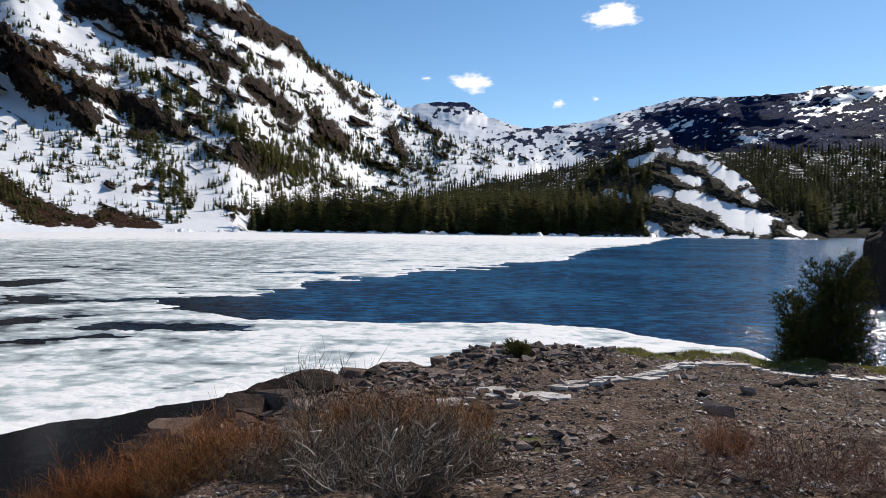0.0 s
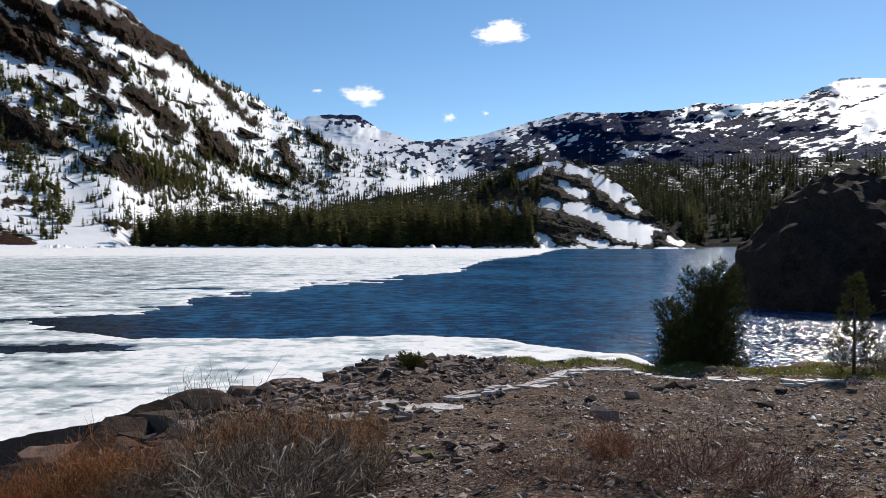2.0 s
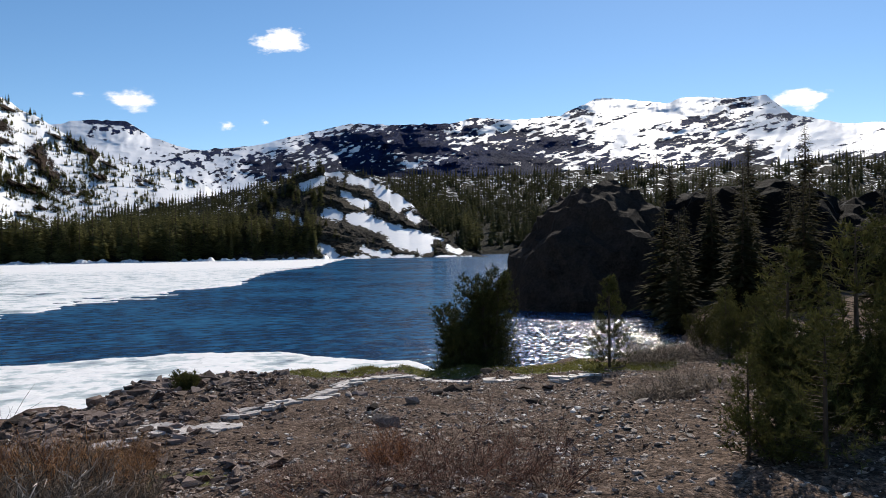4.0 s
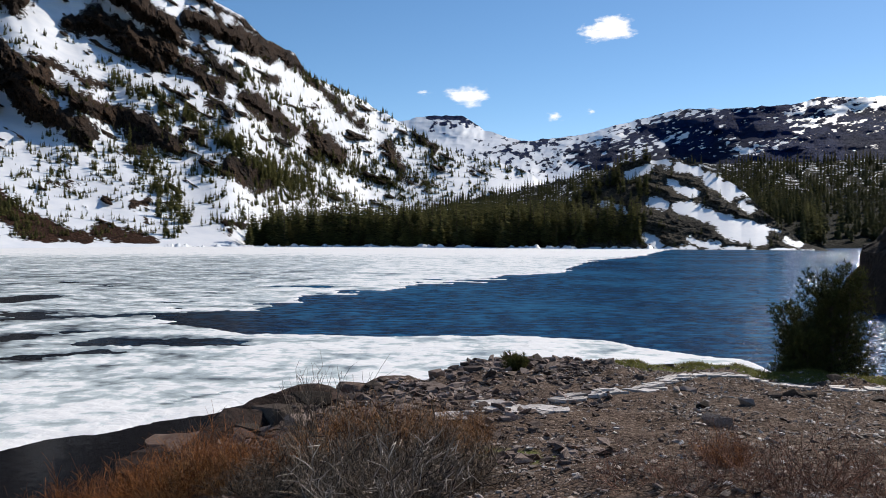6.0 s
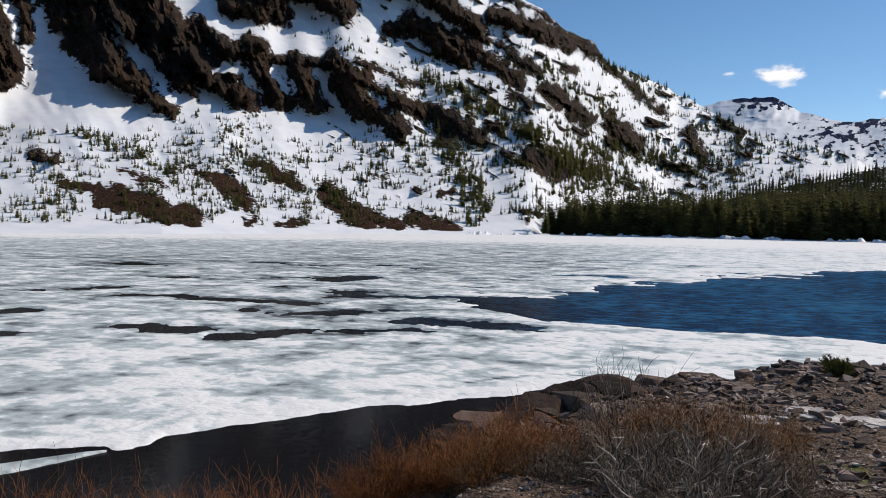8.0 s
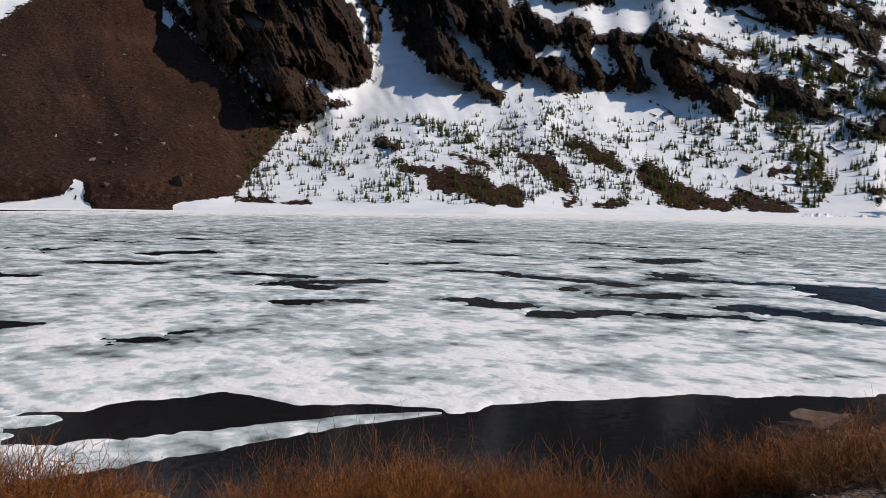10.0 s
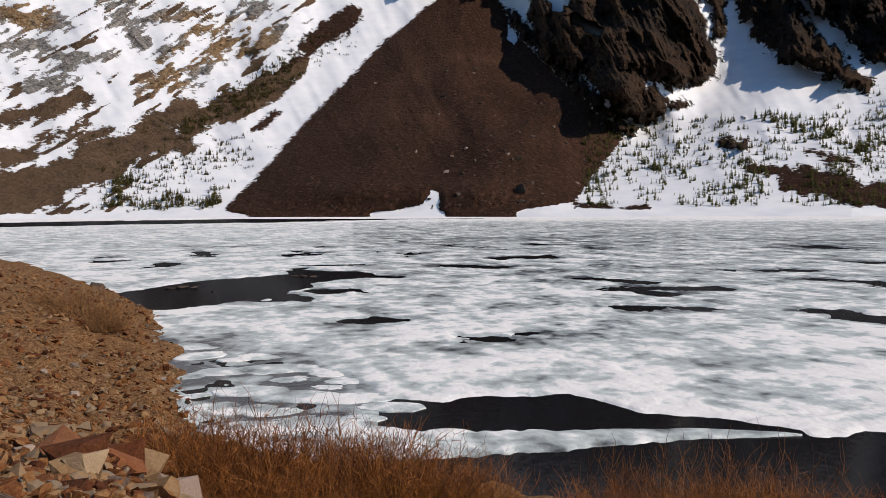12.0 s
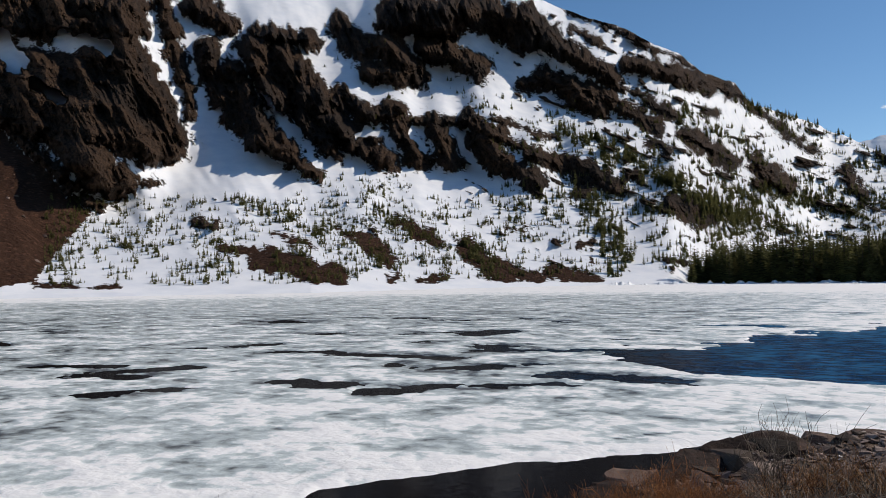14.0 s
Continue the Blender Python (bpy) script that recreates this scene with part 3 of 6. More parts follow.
# the forested valley floor behind the right end of the lake
az = np.arange(-62, 16.01, 0.2)
us = np.linspace(0, 1, 120)
VALLEY = [(16, -0.8), (14, -0.4), (12, 0.6), (9, 1.4), (2, 2.2), (-3, 3.1), (-8.6, 3.9), (-12.4, 4.8), (-20, 5.0), (-30, 5.0), (-45, 5.2), (-62, 5.0)]
val = Sheet(az, us, lambda a: table(a, SHORE), lambda a: 1150 + 0 * a, shore_el, lambda a: table(a, VALLEY) + 0.5 * (fbm(a * 0.4, a * 0, 9, 4) - 0.5), 0.6)
val.r = val.r + (fbm(val.A * 1.5, val.U * 14, 81, 4) - 0.5) * 40 * val.U
n = fbm(val.A * 2.4, val.U * 40, 83, 4) - 0.5
val.finish("valley_floor", MAT_VALLEY, {"rock": n * 4 + 0.75 - 0.6 * smooth(0.3, 0.6, val.U), "scree": n * 0 - 1, "veg": -n * 2.5 - 0.2}, "forested valley floor with patches of old snow", "ground")

# the bare granite knoll on the far shore
az = np.arange(-26.2, -7.4, 0.06)
us = np.linspace(0, 1, 130)
KNOLL = [(-7.4, -0.85), (-8.4, 0.8), (-9.5, 2.6), (-11.0, 4.0), (-12.5, 4.9), (-14, 5.4), (-16, 5.35), (-17.8, 5.1), (-18.7, 4.4), (-20.6, 3.2), (-21.5, 2.2), (-23, 0.75), (-24.3, -0.3), (-26.2, -0.85)]
kn = Sheet(az, us, lambda a: 338 + 2.0 * np.maximum(-16 - a, 0), lambda a: 338 + 2.0 * np.maximum(-16 - a, 0) + 14 + 13 * np.maximum(table(a, KNOLL) + 0.8, 0), lambda a: -0.92 + 0.1 * smooth(-16, -26, a),
           lambda a: table(a, KNOLL) + 0.45 * (fbm(a * 0.8, a * 0, 15, 3) - 0.5) * smooth(-26, -24, a) * smooth(-7.4, -9, a), soft=1.0)
SNOWS = [(-10.6, 4.2, -11.6, 4.5, 0.13), (-13.2, 4.3, -14.8, 4.8, 0.28), (-15, 5.1, -16, 5.1, 0.25), (-16.6, 4.85, -17.8, 4.5, 0.36), (-16, 3.8, -17.4, 3.0, 0.22), (-18.6, 4.0, -20, 2.9, 0.48), (-20, 3.0, -20.8, 2.9, 0.3),
         (-14.8, 2.35, -15.6, 2.2, 0.33), (-16.6, 2.1, -19.8, 1.0, 0.45), (-19.8, 0.7, -21.6, 0.15, 0.72), (-21.6, 0.75, -22.8, 0.6, 0.2), (-11.4, 2.2, -13, 1.9, 0.2), (-17.4, -0.3, -19, -0.5, 0.26), (-14.4, 0, -15.2, -0.5, 0.33), (-20.6, 2.2, -21.2, 1.9, 0.2), (-12, -0.85, -25, -0.85, 0.1), (-23.4, -0.2, -24.2, -0.5, 0.15)]
rag = fbm(kn.A * 1.6, kn.el * 2.6, 91, 5) - 0.5
sn = strokes(kn.A + rag * 0.6, kn.el + (fbm(kn.A * 1.1, kn.el * 1.4, 95, 4) - 0.5) * 0.5, SNOWS) + rag * 0.5 + 0.03
kn.r = kn.r - smooth(-0.15, -0.6, sn) * (ridged(kn.A * 0.7 + kn.el * 0.5, kn.el * 1.6 - kn.A * 0.4, 93, 5) - 0.4) * 8
kn.r = kn.r + (np.floor(kn.el * 1.15 + 0.3 * np.sin(kn.A)) / 1.15 - kn.el) * 5 * smooth(0, 0.1, kn.U) * smooth(0.05, -0.35, sn)
kn.finish("granite_knoll", MAT_KNOLL, {"rock": -sn * 1.6, "scree": sn * 0 - 1, "veg": sn * 0 - 1}, "dark granite knoll with snow fields on the far shore", "hill")

# the distant snowy ridge
az = np.arange(-64, 10.01, 0.09)
us = np.linspace(0, 1, 170)
FAR = [(10, 7.0), (3.2, 8.05), (0.8, 8.5), (-1.5, 8.5), (-3.1, 7.5), (-5.8, 6.7), (-9.8, 7.1), (-13.9, 8.1), (-16.7, 8.7), (-20.3, 8.6), (-23.8, 8.7), (-25.4, 9.05),
       (-28.4, 8.8), (-31.5, 9.05), (-33.9, 10.1), (-36, 9.95), (-38.6, 9.5), (-40, 9.85), (-42.4, 9.6), (-45.1, 9.6), (-46.7, 8.2), (-50, 7.4), (-64, 7)]
far = Sheet(az, us, lambda a: 1250 + 0 * a, lambda a: table(a, [(10, 2600), (-3, 2600), (-8, 2300), (-12, 1950), (-25, 1950), (-31, 2150), (-38, 2700), (-64, 3000)]) + 150 * np.sin(a * 0.35), lambda a: 2.0 + 0 * a, lambda a: table(a, FAR) + 0.18 * (fbm(a * 2.2, a * 0, 19, 4) - 0.5), soft=4.0)
frel = fbm(far.A * 0.22, far.el * 0.5, 101, 4) - 0.5
far.r = far.r + frel * 220 * smooth(0, 0.3, far.U) * smooth(1.02, 0.9, far.U) - (ridged(far.A * 0.6 + far.el * 0.3, far.el * 0.9, 103, 3) - 0.5) * 45 * smooth(0, 0.3, far.U)
run = far.el + 0.30 * far.A
n1 = fbm(far.A * 2.6, run * 6.5, 105, 5, 0.62) - 0.5
n2 = fbm(far.A * 3.6 + far.el * 1.9, far.el * 4.4 - far.A * 0.8, 107, 5, 0.62) - 0.5
n3 = fbm(far.A * 1.7, (far.el + 0.2 * far.A) * 6.5, 109, 6, 0.65) - 0.5
mid_ = smooth(-8, -11, far.A)
right_ = smooth(-27, -33, far.A)
n = (n2 * (1 - mid_) + n1 * mid_) * (1 - right_) + n3 * right_
# share of blue rock by bearing; around -31 it also stands for shadow
dark = table(far.A, [(10, -0.3), (0, -0.32), (-3, -0.12), (-8, 0.0), (-11, 0.22), (-15, 0.36), (-22, 0.40), (-27, 0.28), (-31, 0.16), (-36, 0.06), (-48, 0.02), (-64, -0.04)])
low = smooth(0.75, 0.3, far.U) + 0.35 * mid_ * (1 - right_) * smooth(0.98, 0.7, far.U)
cap = strokes(far.A, far.el, [(0.9, 8.45, -1.7, 8.4, 0.22)])
broad = fbm(far.A * 0.28, (far.el + 0.12 * far.A) * 0.9, 111, 4) - 0.5
fr = np.maximum(n * 2.7 + broad * 2.0 + dark * 1.15 + low * 0.6 - 0.26 - 0.3 * right_ * smooth(0.6, 0.9, far.U), cap * 3)
far.finish("distant_ridge", MAT_FAR_HAZE, {"rock": fr, "scree": n * 0 - 1, "veg": n * 0 - 1}, "distant ridge of rock painted blue for haze and streaked with snow", "mountain")
bed = mesh_of("ground", [(-4800, -4800, -4), (4800, -4800, -4), (4800, 4800, -4), (-4800, 4800, -4)], [(0, 1, 2, 3)], MAT_GROUND, attrs={"rusty": [-1] * 4, "grass": [-1] * 4})
tagged(new("ground", bed), "gravelly ground under the lake and out to the horizon", "ground", kind="structure")

# ---------- near ground: promontory, bank and road side ----------
COAST = [(-95, -14), (-75, -6), (-52.7, -0.5), (-38.7, 2.0), (-29.5, 2.2), (-22.4, 1.8), (-18.9, 1.9), (-15, 3.8), (-12, 6.6), (-9.6, 8.8), (-7.4, 10.6), (-5.6, 12.2),
         (-5.0, 15), (-4.5, 17), (-2.6, 20.4), (-0.4, 23.2), (2.2, 24.6), (5.2, 25.6), (7.2, 24.6), (9.0, 24.0), (11.5, 23.6), (15, 23.4), (19, 25.0), (25, 30), (31, 38), (36, 46), (40, 52), (60, 80), (95, 100)]


def coast_distance(x, y):
    """Metres from the water's edge; positive on land."""
    d = np.full(x.shape, 1e9)
    for (x1, y1), (x2, y2) in zip(COAST, COAST[1:]):
        dx, dy = x2 - x1, y2 - y1
        k = np.clip(((x - x1) * dx + (y - y1) * dy) / (dx * dx + dy * dy), 0, 1)
        d = np.minimum(d, np.hypot(x - x1 - k * dx, y - y1 - k * dy))
    edge_y = np.interp(x, [c[0] for c in COAST], [c[1] for c in COAST])
    return np.where(y < edge_y, d, -d)


def steepbank_of(x, y):
    bear = np.degrees(np.arctan2(-x, y))
    return smooth(15, 27, bear) * smooth(90, 80, bear)


def land(x, y):
    x, y = np.asarray(x, float), np.asarray(y, float)
    wob = (fbm(x * 0.45, y * 0.45, 201, 4) - 0.5)
    d = coast_distance(x, y) + wob * 1.6
    prom = smooth(-9, -5, x) * smooth(10, 13, y)
    steep = 1.3 * smooth(0, 1.3, d) + 0.03 * np.clip(d, 0, 12)
    low = smooth(10, 13, x) * smooth(20, 23.5, y)
    steep = steep * (1 - 0.12 * low)
    ramp_ = 0.30 * np.clip(d, 0, 30)
    z = steep * prom + np.minimum(ramp_, 2.6) * (1 - prom)
    r = np.hypot(x, y)
    z = z * (1 - 0.75 * steepbank_of(x, y) * smooth(17, 14, np.hypot(x, y)))
    z = np.maximum(z, 1.62 * smooth(-1.0, 3.0, d) * smooth(22, 16, r) * smooth(-7, -3, x))
    steepbank = steepbank_of(x, y)
    mound = 3.4 - 0.19 * np.clip(r - 2.0, 0, 20) * (1 - steepbank) - 0.41 * np.clip(r - 4.2, 0, 20) * steepbank
    mound = np.where(x < -8, mound - 0.10 * np.clip(-8 - x, 0, 30), mound)
    z = np.where(d > 0, np.maximum(z, np.minimum(mound, d * 0.55)), z)
    z = np.where(x > 15, np.minimum(z, 1.6 - 0.5 * smooth(26, 40, r)), z)
    z = z + 0.17 * np.clip(x - 14.5, 0, 7) * smooth(0.5, 7, d) * smooth(26, 19, r)
    z = z + np.where(y < 0, 0.05 * np.clip(-y - 4, 0, 30), 0) * smooth(-12, -4, x)
    z = np.where(d < 0, np.maximum(d * 0.45, -2.5), z)
    z = np.where(y < 0, z * smooth(108, 80, r) - 4.2 * smooth(80, 108, r), z)
    rough = (fbm(x * 1.1, y * 1.1, 205, 5) - 0.5) * 0.34 + (ridged(x * 0.55, y * 0.55, 209, 5) - 0.55) * 0.42 * smooth(-0.4, 0.8, d) * smooth(7, 2.5, d)
    return z + rough * smooth(2.0, 5.0, r) * smooth(-2, 0, d)


az = np.concatenate([np.arange(-66, 112, 0.3), np.linspace(112, 294, 61)])
rr = np.concatenate([[0.0], np.geomspace(1.0, 110, 260)])
A, Rr = np.meshgrid(az, rr, indexing="ij")
X, Y = polar(A, Rr)
Z = land(X, Y)
rusty = smooth(-9, -14, X) * 2.0 - 1.0 + smooth(-9, -14, X) * smooth(-60, -20, X) * 0.3
grass = 0.35 + strokes(X, Y, [(5.6, 23.0, 8.4, 22.0, 0.75), (8.4, 22.0, 10.3, 21.2, 1.0), (10.3, 21.2, 14.6, 19.6, 0.85), (0.8, 12.6, 1.6, 12.2, 0.3), (17.5, 18.5, 19.5, 16.5, 0.6)]) * 1.6
ground = mesh_of("near_shore", np.stack([X, Y, Z], -1).reshape(-1, 3), grid_faces(*A.shape), MAT_GROUND, attrs={"rusty": rusty, "grass": grass})
tagged(new("near_shore", ground), "stony promontory and bank of gravel with a strip of grass", "ground", kind="structure")

# ---------- water and ice ----------
az = np.linspace(-70, 115, 200)
rr = np.geomspace(4, 720, 140)
A, Rr = np.meshgrid(az, rr, indexing="ij")
X, Y = polar(A, Rr)
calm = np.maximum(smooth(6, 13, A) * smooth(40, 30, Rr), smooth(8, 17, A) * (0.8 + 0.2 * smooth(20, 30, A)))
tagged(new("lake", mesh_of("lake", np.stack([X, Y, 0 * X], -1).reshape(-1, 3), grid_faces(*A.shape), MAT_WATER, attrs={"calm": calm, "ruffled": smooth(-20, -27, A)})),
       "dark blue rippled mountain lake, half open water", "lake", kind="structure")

LOW = [(20, 47.5), (18.5, 47), (17, 45.5), (13.5, 41.4), (4, 40.3), (-3.8, 40.7), (-11.5, 39.5), (-16.3, 35.8), (-20.4, 35.0), (-24, 31), (-27, 26), (-40, 20)]
UP = [(20, 48.5), (19, 52), (17, 54.5), (13.5, 56), (12.0, 57.5), (11.4, 63), (6.3, 71.6), (1, 82.7), (-3.7, 96), (-8.8, 115), (-9.8, 145), (-10.8, 170), (-14.4, 220), (-16, 330), (-17, 600), (-40, 900)]
NEAR = [(-40, 22), (-20, 26), (0, 25), (12, 24.6), (16.5, 23.3), (22, 22.3), (28.4, 21.2), (36, 20.1), (39.4, 19.6), (40.4, 19.1), (42.5, 18.9), (45, 19.2), (50, 19.3), (53, 19.5), (58, 20.9), (64, 21), (67, 20.3), (69.3, 20.4), (71, 21.2), (74, 23.5), (78, 26.5), (86, 31), (112, 40)]
# thawed holes: bearing and distance at both ends, half width across
HOLES = [(53.2, 38.3, 49.6, 38.4, 0.55), (41.4, 38.9, 38.2, 37.8, 0.7), (35, 35.2, 30.1, 36.5, 0.6), (28.9, 36.2, 22.5, 37, 0.5), (22.5, 40.5, 15.2, 38.5, 0.8),
         (36.6, 51.6, 30.1, 48.3, 0.7), (42.2, 55, 38.2, 53.4, 0.6), (54.3, 46, 48.4, 47.5, 0.6), (26.9, 53.1, 21.4, 52.9, 0.6), (31, 43, 27, 44, 0.9),
         (62.5, 29.4, 65.5, 28.8, 0.35), (62, 29.9, 61, 30.3, 0.25), (57, 52, 53, 50, 0.7), (66, 62, 63, 60, 0.8), (45, 60, 43, 61, 0.7), (70.5, 34, 73, 34, 0.4)]
PONDS = [(70.6, 53.2, 75, 56.5, 0.9), (75, 55.5, 81, 50.5, 3.2), (81, 50, 87, 44, 4.5), (73, 64, 77, 64, 0.6)]
az = np.arange(-32, 113, 0.15)
rr = np.geomspace(14.5, 400, 350)
A, Rr = np.meshgrid(az, rr, indexing="ij")
X, Y = polar(A, Rr)
wob = (fbm(X * 0.5, Y * 0.5, 301, 5) - 0.5)
wob2 = (fbm(X * 0.13, Y * 0.13, 303, 5) - 0.5)


def bars(rows):
    seg = []
    for a1, r1, a2, r2, w in rows:
        x1, y1 = polar(a1, r1)
        x2, y2 = polar(a2, r2)
        seg.append((x1, y1, x2, y2, w))
    return seg


ragg = (fbm(X * 0.22, Y * 0.5, 309, 5) - 0.5)
open_ = np.minimum(Rr - table(A, LOW) + wob * 2.2, (table(A, UP) - Rr) * 0.6 + wob * (1.0 + Rr * 0.05) + ragg * Rr * 0.16)
open_ = np.where(A > 20.5, -5, open_)
near = table(A, NEAR) - Rr + wob * 1.2 + (fbm(X * 1.3, Y * 1.3, 313, 3) - 0.5) * 0.5
# thin drowned ice between the floes by the bank
drowned = smooth(-0.4, 0.9, near) * smooth(69.5, 72.5, A)
shelf = smooth(68.5, 73.5, A)
near = near * (1 - shelf) - 0.8 * shelf
rough_ = (fbm(X * 1.3, Y * 1.3, 305, 4) - 0.5)
holes = strokes(X, Y, [(*h[:4], h[4] * 1.45) for h in bars(HOLES)]) + wob * 2.0 + rough_ * 1.8
ponds = strokes(X, Y, bars(PONDS)) + wob * 1.8
lead = np.where(A > 64, 24 - np.abs(Rr - 226) + wob2 * 16 - 22 * smooth(80, 68, A), -9)
belt = smooth(28, 45, Rr) * smooth(150, 70, Rr)
thaw = (fbm(X * 0.16, Y * 0.22, 307, 5) - 0.685) * 14 * belt - 3 * (1 - belt)
waterside = np.maximum.reduce([open_, near, holes, ponds, lead * 0.3, thaw])
zi = np.clip(-waterside * 0.22, -0.2, 0.06) + (wob * 0.05) * (waterside < -0.3)
gap = np.clip(-np.maximum(open_, near), 0, 4)
slush = smooth(-1.5, -0.1, np.maximum(holes, thaw))
seam = smooth(0.30, 0.08, np.abs(near + 1.9 + wob2 * 3.0)) * smooth(0.42, 0.55, fbm(X * 0.35, Y * 0.35, 311, 3)) * smooth(0, 8, A) * smooth(42, 34, A)
wet = (0.10 * smooth(30, 55, Rr) * smooth(130, 90, Rr) * smooth(8, 16, A) + 0.14 * smooth(70, 110, Rr) * smooth(215, 150, Rr) * smooth(0, 12, A)
       - 0.30 * smooth(180, 240, Rr) - 0.07 * smooth(12, 4, A) - 0.22 * smooth(1.5, 0.2, gap) + 0.27 * smooth(66, 78, A) * smooth(45, 28, Rr) + 0.045 + 0.20 * slush + 0.4 * seam + (0.22 + rough_ * 0.5) * drowned)
zi = zi * (1 - drowned) + (0.012 + rough_ * 0.05 + wob * 0.03) * drowned
keep = (zi > -0.19)
faces = grid_faces(*A.shape)
faces = faces[keep.ravel()[faces].any(axis=1)]
ice = mesh_of("ice_sheet", np.stack([X, Y, zi], -1).reshape(-1, 3), faces, MAT_ICE, attrs={"wet": wet})
tagged(new("ice_sheet", ice), "thawing sheet of white and grey lake ice with dark holes", "ice", kind="structure")

# ---------- rocks ----------
def ico(level):
    bm = bmesh.new()
    bmesh.ops.create_icosphere(bm, subdivisions=level, radius=1.0)
    bm.verts.ensure_lookup_table()
    v = np.array([q.co for q in bm.verts])
    f = np.array([[q.index for q in p.verts] for p in bm.faces])
    bm.free()
    return v, f


ICO = {k: ico(k) for k in (3, 5)}


def rock_shape(seed, size, level=2, cuts=9, keep=0.62):
    """An angular boulder: a ball cut by random planes, then roughened."""
    g = np.random.default_rng(seed)
    v, f = ICO[level]
    v = v.copy()
    ways = [np.array(q, float) for q in ((1, 0, 0), (-1, 0, 0), (0, 1, 0), (0, -1, 0), (0, 0, 1), (0, 0, -1))]
    for n in [w + g.normal(size=3) * 0.28 for w in ways] + [g.normal(size=3) for _ in range(cuts)]:
        n = n / np.linalg.norm(n)
        d = g.uniform(keep - 0.06, 0.86)
        over = np.maximum(v @ n - d, 0)
        v -= over[:, None] * n
    if level >= 2:
        q = v * 2.2 + seed
        v *= (1 + 0.16 * (fbm(q[:, 0] + q[:, 2], q[:, 1] - 0.7 * q[:, 2], seed % 97, 4) - 0.5))[:, None]
    return v * np.asarray(size), f


def hull_rock(seed, points=15):
    """An angular stone: the hull of a few random points."""
    g = np.random.default_rng(seed)
    q = g.uniform(-1, 1, (points, 3))
    q = q / (np.abs(q) ** 3.2).sum(1)[:, None] ** (1 / 3.2) * g.uniform(0.45, 1.0, (points, 1))
    bm = bmesh.new()
    for c in q:
        bm.verts.new(c)
    out = bmesh.ops.convex_hull(bm, input=bm.verts[:])
    bmesh.ops.delete(bm, geom=[e for e in bm.verts if not e.link_faces], context="VERTS")
    bm.verts.index_update()
    v = np.array([e.co for e in bm.verts])
    f = np.array([[e.index for e in p.verts] for p in bm.faces])
    bm.free()
    return v, f


def boulder(name, x, y, z, size, seed, mat, label, level=2, turn=0, group=""):
    v, f = hull_rock(seed, 9 + 3 * level)
    ob = new(name, mesh_of(name, v * np.asarray(size), f, mat, flat=True))
    ob.matrix_world = pose(x, y, z, (seed * 37) % 17 - 8, (seed * 53) % 17 - 8, turn)
    return tagged(ob, label, "rock", group)


# ---------- conifers ----------
def tube(points, radii, sides=5):
    """A tapered tube along points."""
    pts, ring = [np.asarray(p, float) for p in points], []
    for i, p in enumerate(pts):
        d = pts[min(i + 1, len(pts) - 1)] - pts[max(i - 1, 0)]
        d /= np.linalg.norm(d) + 1e-9
        u = np.cross(d, (0.3, 0.9, 0.2))
        u /= np.linalg.norm(u) + 1e-9
        w = np.cross(d, u)
        for k in range(sides):
            a = 2 * math.pi * k / sides
            ring.append(p + radii[i] * (math.cos(a) * u + math.sin(a) * w))
    f = []
    for i in range(len(pts) - 1):
        for k in range(sides):
            a, b = i * sides + k, i * sides + (k + 1) % sides
            f.append((a, b, b + sides))
            f.append((a, b + sides, a + sides))
    return np.array(ring), np.array(f)


def conifer(seed, tiers=15, width=0.17, bare=0.08, ragged=0.35, droop=0.35, dense=1):
    """Trunk and crown of a conifer one metre high; the crown is many drooping, toothed sprays."""
    g = np.random.default_rng(seed)
    lean = g.normal(size=2) * 0.015
    trunk = tube([(0, 0, -0.05), (lean[0] * 0.5, lean[1] * 0.5, 0.5), (lean[0], lean[1], 0.97)], [0.017, 0.011, 0.002], 5)
    vs, fs = [], []

    def spray(base, way, length, half):
        side = np.array([-way[1], way[0], 0.0])
        down = np.array([0, 0, -1.0])
        tip = base + way * length + down * length * droop
        mid = base + way * length * 0.55 + down * length * droop * 0.25
        k = len(vs)
        vs.extend([base, mid + side * half + down * half * 0.5, tip, mid - side * half + down * half * 0.5,
                   mid + down * half * 0.1, base + way * length * 0.8 + side * half * 0.75 + down * length * droop * 0.8, base + way * length * 0.8 - side * half * 0.75 + down * length * droop * 0.8])
        fs.extend([(k, k + 1, k + 4), (k, k + 4, k + 3), (k + 4, k + 5, k + 2), (k + 4, k + 2, k + 6)])
    for i in range(tiers):
        h = bare + (0.97 - bare) * (i + g.uniform(-0.3, 0.3)) / tiers
        t = (h - bare) / (1 - bare)
        rad = width * (1 - t) ** 0.8 * (0.55 + 0.45 * min(1, t / 0.12)) * g.uniform(0.8, 1.15) + 0.012
        m = int(6 + 4 * (1 - t)) * dense
        for j in range(m):
            a = 2 * math.pi * (j + g.uniform(-0.4, 0.4)) / m + i
            ln = rad * g.uniform(1 - ragged, 1 + ragged)
            spray(np.array([lean[0] * h, lean[1] * h, h + g.uniform(-0.01, 0.02)]), np.array([math.cos(a), math.sin(a), g.uniform(-0.1, 0.25)]), ln, ln * g.uniform(0.26, 0.42) / dense ** 1.2)
    return trunk, (np.array(vs), np.array(fs))


